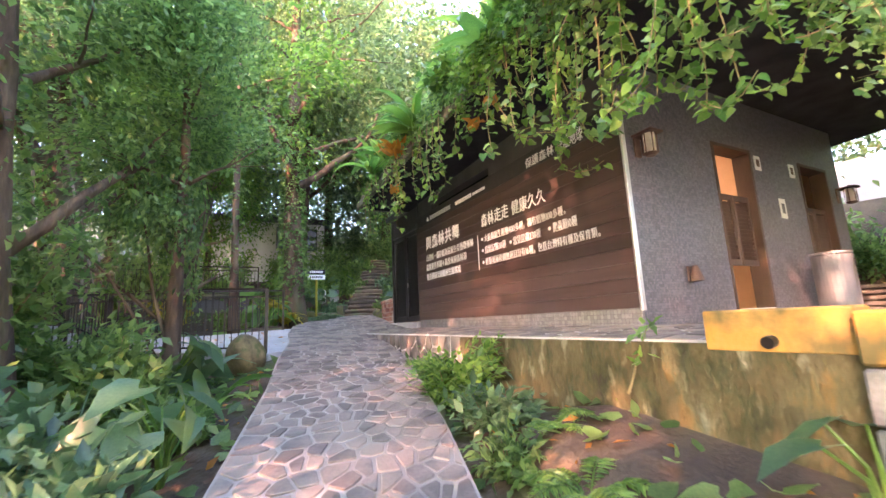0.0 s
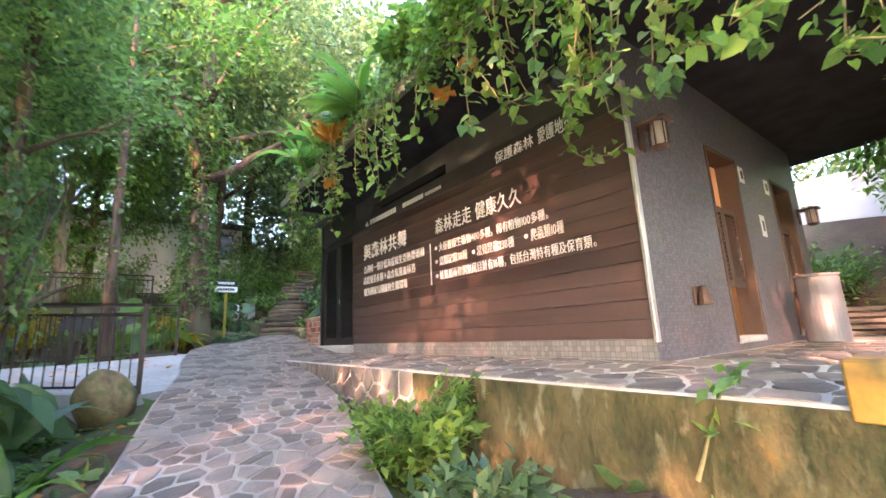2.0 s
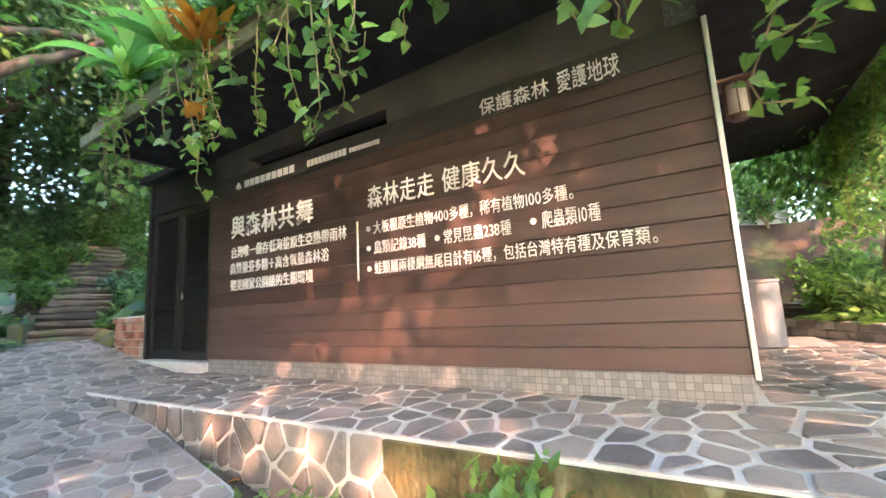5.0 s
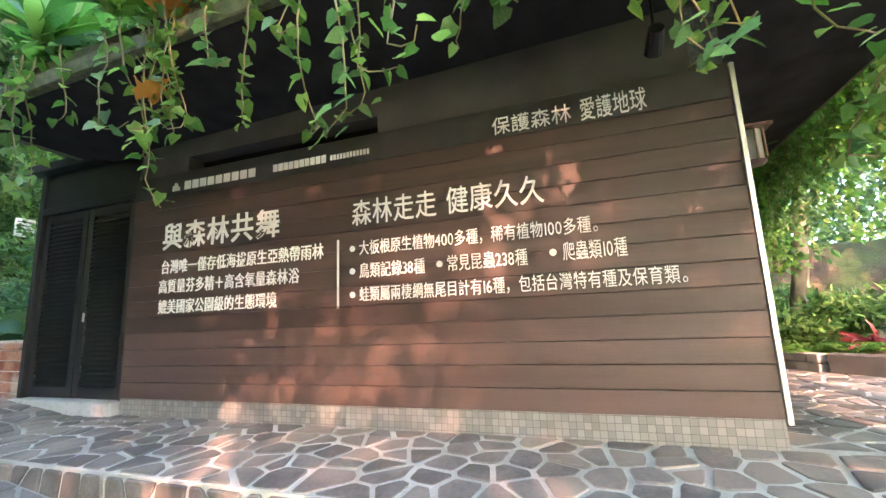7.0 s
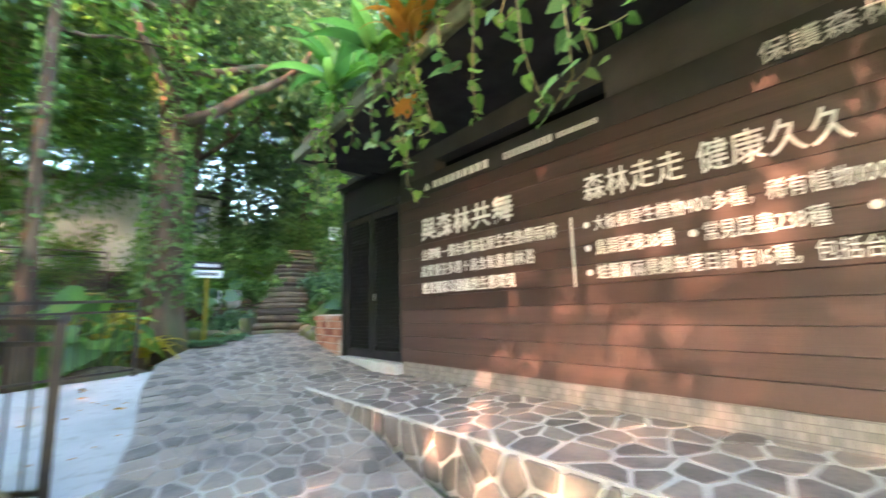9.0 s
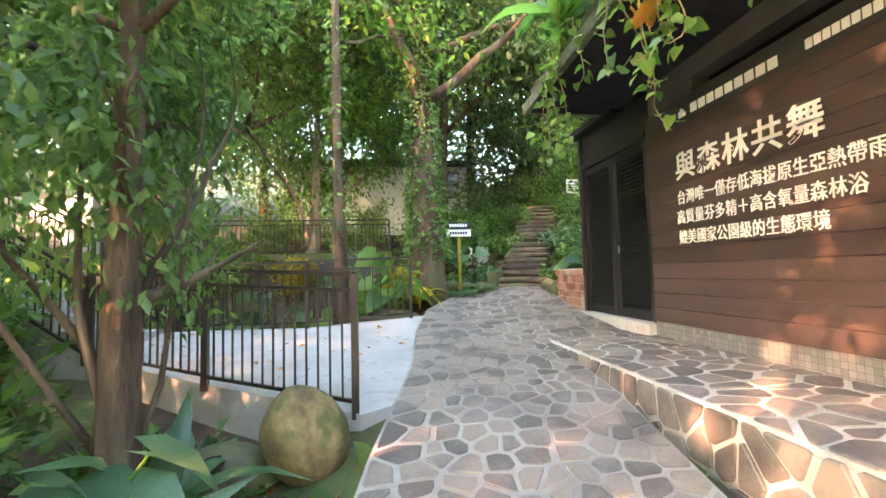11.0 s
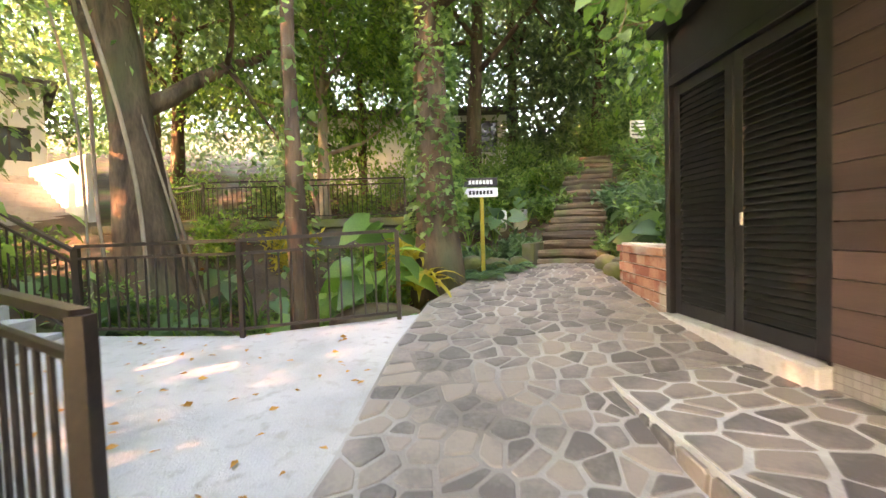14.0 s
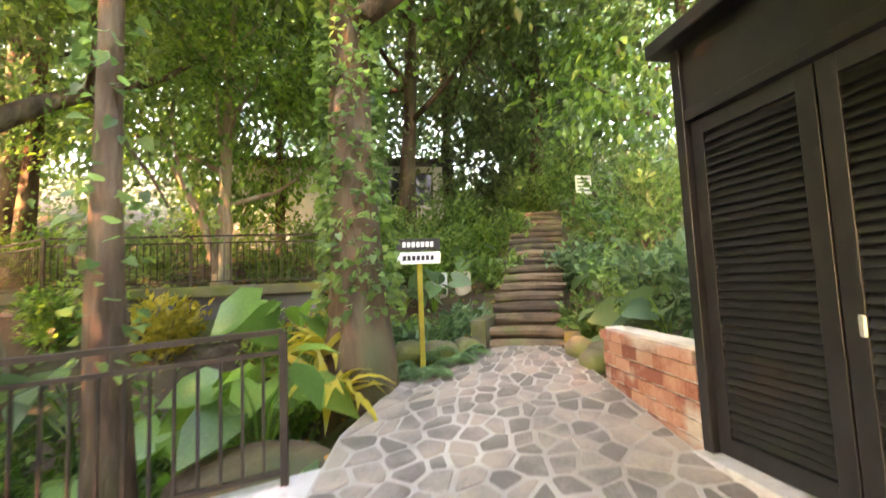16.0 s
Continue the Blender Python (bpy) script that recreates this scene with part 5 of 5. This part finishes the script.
rosette("bromeliad", (1.0, 11.55, gz(1.0, 11.55) + 0.2), 0.6, 26, "strap-leaved plant at the ivy tree's foot, sun glow put into its yellow-orange colour", 243, leaf="leaf_yellow", category="plant")
rosette("bromeliad", (1.3, 12.3, gz(1.3, 12.3) + 0.7), 0.6, 30, "strap-leaved plant at the ivy tree's foot, sun glow put into its yellow-orange colour", 244, leaf="leaf_yellow", category="plant")
rosette("cordyline", (8.3, 0.3, 1.6), 0.55, 30, "reddish-pink strap-leaved plant in the bed", 245, leaf="cordyline", category="plant")
for i, (x, y) in enumerate(((8.1, 1.0), (8.5, 1.35), (8.0, 0.6), (9.0, 1.5))):
    fern((x, y, 1.6), 0.5, 12, 280 + i, label="feathery fern in the planted bed", group="bed ferns")
rosette("banana_plant", (-0.15, 5.2, gz(-0.15, 5.2)), 0.9, 7, "broad bright strap leaves beside the path", 242, category="plant")
for i, (x, y) in enumerate(((2.0, 12.75), (2.3, 12.6), (2.65, 13.0), (2.9, 13.25), (-0.3, 11.1), (-1.2, 11.2), (0.4, 11.15), (-0.5, 2.0), (-0.7, 1.2), (-0.3, 5.6))):
    fern((x, y, gz(x, y) + 0.1), 0.45, 12, 260 + i, leaf="leaf_dark" if i < 4 else "leaf", group="ferns")

# ---------------------------------------------------------------- plants on the roof's edge
rosette("birds_nest_fern", (2.72, 5.9, SOFFIT + 0.3), 1.0, 22, "bright bird's-nest fern on the roof edge", 300)
rosette("birds_nest_fern", (2.65, 8.1, SOFFIT + 0.3), 0.95, 20, "bright bird's-nest fern on the roof edge", 301)
rosette("birds_nest_fern", (2.8, 3.6, SOFFIT + 0.35), 1.1, 24, "bright bird's-nest fern on the roof edge", 302)
rosette("birds_nest_fern", (2.62, 7.2, SOFFIT + 0.3), 0.7, 16, "bright bird's-nest fern on the roof edge", 303)
for i, (x, y, r, h) in enumerate(((3.0, 2.0, 0.6, 0.9), (3.0, 4.6, 0.6, 0.8), (3.1, 6.6, 0.6, 0.7), (3.2, 8.6, 0.5, 0.6), (4.4, 1.9, 0.7, 0.9), (5.8, 1.8, 0.7, 1.0), (7.2, 1.8, 0.7, 0.9), (8.6, 1.8, 0.7, 1.0), (9.8, 1.9, 0.7, 1.0), (3.4, 3.2, 0.7, 1.1), (4.6, 4.0, 0.9, 1.3), (6.5, 4, 1, 1.3))):
    bush("roof_creeper", (x, y, SOFFIT + 0.4), r, h, "mound of creeper foliage on the roof", 320 + i, "heart", "leaf_bright" if i % 2 else "leaf", 1300, 0.12, category="creeper", group="creepers on the roof")
rosette("dry_fern", (2.68, 6.7, SOFFIT + 0.15), 0.5, 20, "dry brown fern roots hanging from the roof edge", 340, leaf="leaf_dry")


def vine(at, length, seed, n_leaf, size, sway=0.12, curl=True):
    rng = np.random.default_rng(seed)
    t = thing("hanging_vine", at, "hanging pothos vine with heart-shaped green leaves", "vine", "hanging vines")
    d = Vector((0, 0, -1))
    p = Vector((0, 0, 0.1))
    pts = [p.copy()]
    n = 14
    for i in range(n):
        d = (d + Vector(rng.normal(0, sway, 3)) + Vector((0, 0, -0.12))).normalized()
        if curl and i > n - 4:
            d = (d + Vector((rng.normal(0, 0.3), rng.normal(0, 0.5), 0.55))).normalized()
        p = p + d * (length / n)
        pts.append(p.copy())
    part("stem", Shape().tube(pts, [0.008 - 0.004 * i / n for i in range(n + 1)], 5), "vine", t)
    P = []
    for i in range(n_leaf):
        f = (i + rng.random()) / n_leaf * (n - 0.01)
        a = pts[int(f)].lerp(pts[int(f) + 1], f % 1)
        P.append(a + Vector(rng.normal(0, 0.03, 3)))
    A = rng.normal(0, 1, (n_leaf, 3))
    A[:, 2] = -0.3
    part("foliage", leaves("foliage", "heart", np.array([p[:] for p in P]), A / np.linalg.norm(A, axis=1)[:, None], rng.uniform(0.7, 1.2, n_leaf) * size, "leaf_bright" if seed % 3 else "leaf", rng, 0.25, 0.3), "leaf", t)
    return t


def overhang(a, b, depth, n, seed, leaf, label):
    """A mass of creeper leaves that spills over a stretch of the roof's edge."""
    rng = np.random.default_rng(seed)
    t = thing("creeper_mass", a, label, "creeper", "creepers over the roof edge")
    f = rng.random(n)
    d = np.array(b) - np.array(a)
    out = np.array([d[1], -d[0], 0.0]) / np.linalg.norm(d)
    out = out if out[0] + out[1] < 0 else -out
    h = rng.normal(0.15, 0.3 + 0.25 * max(0, depth - 0.6), n) * (0.6 + 0.8 * np.abs(np.sin(f * 9 + seed)))
    h = np.where(h < -depth, -depth * rng.random(n), h)
    P = f[:, None] * d + out * (0.02 + 0.2 * np.cos(h * 1.6)[:, None] * rng.random((n, 1)) - 0.25 * np.maximum(0, h)[:, None]) + np.array([0, 0, 1]) * h[:, None]
    A = np.tile(out + [0, 0, -0.4], (n, 1))
    part("foliage", leaves("foliage", "heart", P, A, rng.uniform(0.045, 0.09, n), leaf, rng, 0.55, 0.5), leaf, t)


rv = random.Random(11)
i = 0
for y in np.arange(1.2, 9.1, 0.36):                       # along the front edge
    yy = float(y) + rv.uniform(-0.12, 0.12)
    ln = rv.choice((0.8, 1.0, 1.2, 1.4, 1.6)) * (1.1 if yy < 3.2 else 0.95)
    vine((2.66 + rv.uniform(-0.05, 0.02), yy, SOFFIT + 0.05), ln, 400 + i, int(6 + ln * 9), 0.11)
    i += 1
for y in (5.0, 5.15, 5.4, 6.6, 6.75, 6.9, 7.05, 8.2, 8.35, 1.05, 1.12, 1.2, 1.28, 1.36, 1.45, 1.52, 1.6, 1.7, 1.8, 1.9, 2.0, 2.1, 2.25, 2.4, 2.55, 2.8, 3.0, 3.15, 3.4, 3.6):
    ln = rv.uniform(1.0, 1.6) if y > 2.6 else rv.uniform(1.4, 2.3)
    vine((2.62 + rv.uniform(-0.05, 0.05), y, SOFFIT + 0.05), ln, 400 + i, int(7 + ln * 11) if y > 2.6 else int(18 + ln * 22), 0.095 if y > 2.6 else 0.08)
    i += 1
for x in np.arange(2.7, 10.3, 0.19):                     # along the side edge
    ln = rv.choice((0.5, 0.8, 1.0, 1.2)) + (0.9 if x > 6.4 else 0.5 if x < 4.4 else 0)
    vine((float(x) + rv.uniform(-0.1, 0.1), 1.04, SOFFIT + 0.05), ln, 400 + i, int(12 + ln * 18), 0.085)
    i += 1
for k in range(5):
    overhang((2.68 + 0.14 * max(0, k - 1), 1.05 + k * 1.62, SOFFIT + 0.15 + 0.06 * k), (2.68 + 0.14 * max(0, k - 1), 2.67 + k * 1.62, SOFFIT + 0.15 + 0.06 * k), (1.5, 0.8, 0.3, 0.05, 0.05)[k], (2300, 1500, 800, 500, 500)[k], 600 + k, ("leaf", "leaf_bright")[k % 2], "dense creeper foliage spilling over the roof edge")
    overhang((2.7 + k * 1.5, 1.06, SOFFIT + 0.15), (4.2 + k * 1.5, 1.06, SOFFIT + 0.15), 1.2 + 0.2 * k, 2000 + 700 * k, 620 + k, ("leaf_bright", "leaf")[k % 2], "dense creeper foliage spilling over the roof edge")
for y, z in ((3.98, 3.92), (6.8, 3.95), (3.55, 4.05)):
    rosette("dead_leaf", (2.64, y, z), 0.22, 3, "dead curled orange leaf caught in the vines", 500 + int(y * 10), "leaf_dry", "leaf", "taro")

# ---------------------------------------------------------------- litter
lt = np.stack([RNG.uniform(-2.2, 1.1, 90), RNG.uniform(8.0, 10.5, 90), np.zeros(90)], 1)
lt = lt[[x < path_left(y) - 0.05 and y > 7.6 + max(0, 0.5 - x) * 0.62 for x, y, _ in lt]]
lt[:, 2] = [landing_z(x, y) + 0.012 for x, y, _ in lt]
tagged(part("fallen_leaves", leaves("fallen_leaves", "oval", lt, RNG.normal(0, 1, lt.shape) * [1, 1, 0], RNG.uniform(0.04, 0.09, len(lt)), "leaf_dry", RNG, 0, 0.02), "leaf_dry"), "dry brown leaves scattered on the landing", "leaves", kind="stuff")
fl = np.stack([RNG.uniform(-6, 12, 9000), RNG.uniform(-4, 20, 9000), np.zeros(9000)], 1)
keep = [not (path_left(min(13.3, y)) < x < path_right(min(13.3, y)) and y < 13.3) and not (x > EDGE and y < 10.5) and not (-2.6 < x < 1.3 and 7.3 < y < 10.9) for x, y, _ in fl]
fl = fl[keep]
fl[:, 2] = [hill_z(x, y) + 0.02 for x, y, _ in fl]
half = len(fl) // 3
tagged(part("leaf_litter", leaves("leaf_litter", "oval", fl[:half], RNG.normal(0, 1, (half, 3)) * [1, 1, 0.2], RNG.uniform(0.06, 0.13, half), "leaf_dry", RNG, 0, 0.1), "leaf_dry"), "dry leaf litter on the forest soil", "leaves", kind="stuff")
tagged(part("ground_cover", leaves("ground_cover", "heart", fl[half:], RNG.normal(0, 1, (len(fl) - half, 3)) * [1, 1, 0.2] + [0, 0, 0.5], RNG.uniform(0.07, 0.18, len(fl) - half), "leaf", RNG, 0, 0.2), "leaf"), "low green ground cover plants", "plants", kind="stuff")


# ---------------------------------------------------------------- paving stones and wall stones
def cells(w_, h_, size, rng):
    """Irregular polygons that fill a w_ by h_ field, with gaps between them."""
    nx, ny = max(1, round(w_ / size)), max(1, round(h_ / size))
    pts = np.array([((i + 0.5 + 0.25 * (j % 2) + rng.uniform(-0.46, 0.46)) * w_ / nx, (j + 0.5 + rng.uniform(-0.46, 0.46)) * h_ / ny) for j in range(ny) for i in range(nx)])
    out = []
    for p in pts:
        poly = [(0, 0), (w_, 0), (w_, h_), (0, h_)]
        d = np.linalg.norm(pts - p, axis=1)
        for q in pts[np.argsort(d)[1:15]]:
            gap = rng.uniform(0.008, 0.024)
            nrm = (q - p) / np.linalg.norm(q - p)
            lim = nrm.dot((p + q) / 2) - gap
            new_poly = []
            for a, b in zip(poly, poly[1:] + poly[:1]):
                da, db = nrm.dot(a) - lim, nrm.dot(b) - lim
                if da <= 0:
                    new_poly.append(a)
                if da * db < 0:
                    t = da / (da - db)
                    new_poly.append((a[0] + (b[0] - a[0]) * t, a[1] + (b[1] - a[1]) * t))
            poly = new_poly
            if len(poly) < 3:
                break
        if len(poly) < 3:
            continue
        c = np.mean(poly, axis=0)
        rnd = []
        for a, b, e in zip(poly[-1:] + poly[:-1], poly, poly[1:] + poly[:1]):    # blunt the corners
            a, b, e = np.array(a), np.array(b), np.array(e)
            rnd += [b + (a - b) * 0.1, b + (e - b) * 0.1]
        out.append((c, [c + (r - c) * rng.uniform(0.955, 1.0) for r in rnd]))
    return out


def stone_shape(outline, lift, put):
    """One flat stone: put(u, v, h) gives the place of a point h above the bed."""
    s = Shape()
    n = len(outline)
    c = np.mean(outline, axis=0)
    s.v = [put(*p, -0.004) for p in outline] + [put(*p, lift * 0.7) for p in outline] + [put(*(c + (p - c) * 0.93), lift) for p in outline]
    for i in range(n):
        j = (i + 1) % n
        s.f += [(i, j, n + j, n + i), (n + i, n + j, 2 * n + j, 2 * n + i)]
    s.f.append(tuple(range(2 * n, 3 * n)))
    return s


def lay(parent, stones, put, lift, mat, near, rng, mat_rest):
    rest, count = Shape(), 0
    for c, o in stones:
        s = stone_shape(o, lift * rng.uniform(0.6, 1.3), put)
        if near(c) and count < 300:
            part("stone", s, mat, parent)
            count += 1
        else:
            rest.add(s.v, s.f)
    if rest.v:
        part("stones", rest, mat_rest, parent, kind="stuff")


rng_s = np.random.default_rng(21)


def on_path(u, v, h):
    y = v - 7.0
    l, r = path_left(y), min(2.81, path_right(y))
    x = l + 0.02 + (r - l - 0.04) * u / 2.0
    return (x, y, path_z(x, y) + h)


lay(path, cells(2.0, 16.18, 0.2, rng_s), on_path, 0.011, "slate", lambda c: 11.5 < c[1] < 18, rng_s, "slate_rest")


def on_upper_path(u, v, h):
    y = 9.2 + v
    l, r = path_left(y), path_right(y + 0.01)
    x = l + 0.02 + (r - l - 0.04) * u / 2.5
    return (x, y, path_z(x, y) + h)


lay(path, cells(2.5, 4.08, 0.2, rng_s), on_upper_path, 0.011, "slate", lambda c: True, rng_s, "slate_rest")


def on_side(u, v, h):
    return (WALL + 0.12 + u, -1.9 + v, 1.41 + h)


def on_terrace(u, v, h):
    x, y = EDGE + 0.015 + u, -1.9 + v
    return (x, y, terrace_z(x, y) + h)


lay(terrace, cells(1.1, 11.08, 0.22, rng_s), on_terrace, 0.011, "slate", lambda c: c[1] > 3.2, rng_s, "slate_rest")
lay(terrace, cells(4.2, 4.7, 0.24, rng_s), on_side, 0.011, "slate", lambda c: False, rng_s, "slate_rest")
front = tagged(part("wall_terrace", Shape().box((EDGE - 0.015, 4.75, -0.2), (EDGE + 0.0, 9.2, 1.33)), "mortar"), "mossy rubble-stone terrace retaining wall", "wall", kind="structure")


def on_front(u, v, h):
    return (EDGE - 0.016 - h, 9.2 - u, -0.1 + v)


wall_st = [(c, o) for c, o in cells(11.2, 1.455, 0.22, rng_s)]
lay(front, [s for s in wall_st if s[0][0] <= 4.4], on_front, 0.02, "slate", lambda c: True, rng_s, "slate_rest")
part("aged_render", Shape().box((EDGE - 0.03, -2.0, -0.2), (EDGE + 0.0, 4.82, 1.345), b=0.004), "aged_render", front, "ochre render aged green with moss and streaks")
# bricks of the planter
for c in range(6):
    for side in range(2):
        n = 6 if side == 0 else 1
        for i in range(n):
            cap = c == 5
            if side == 0:
                y0 = i * 0.25 - (0.12 if c % 2 else 0)
                y1 = min(1.37, y0 + 0.238)
                y0 = max(-0.008, y0)
                x = 0.02 + 0.12 * (y0 + y1) / 2
                b = Shape().box((x - (0.05 if cap else 0.02), y0, c * 0.125 + 0.004), (x + (0.29 if cap else 0.1), y1, c * 0.125 + (0.09 if cap else 0.117)), b=0.006)
            else:
                b = Shape().box((0.12, -0.012, c * 0.125 + 0.004), (0.25, 0.1, c * 0.125 + 0.117), b=0.006)
            part("brick", b, "brick", plant)
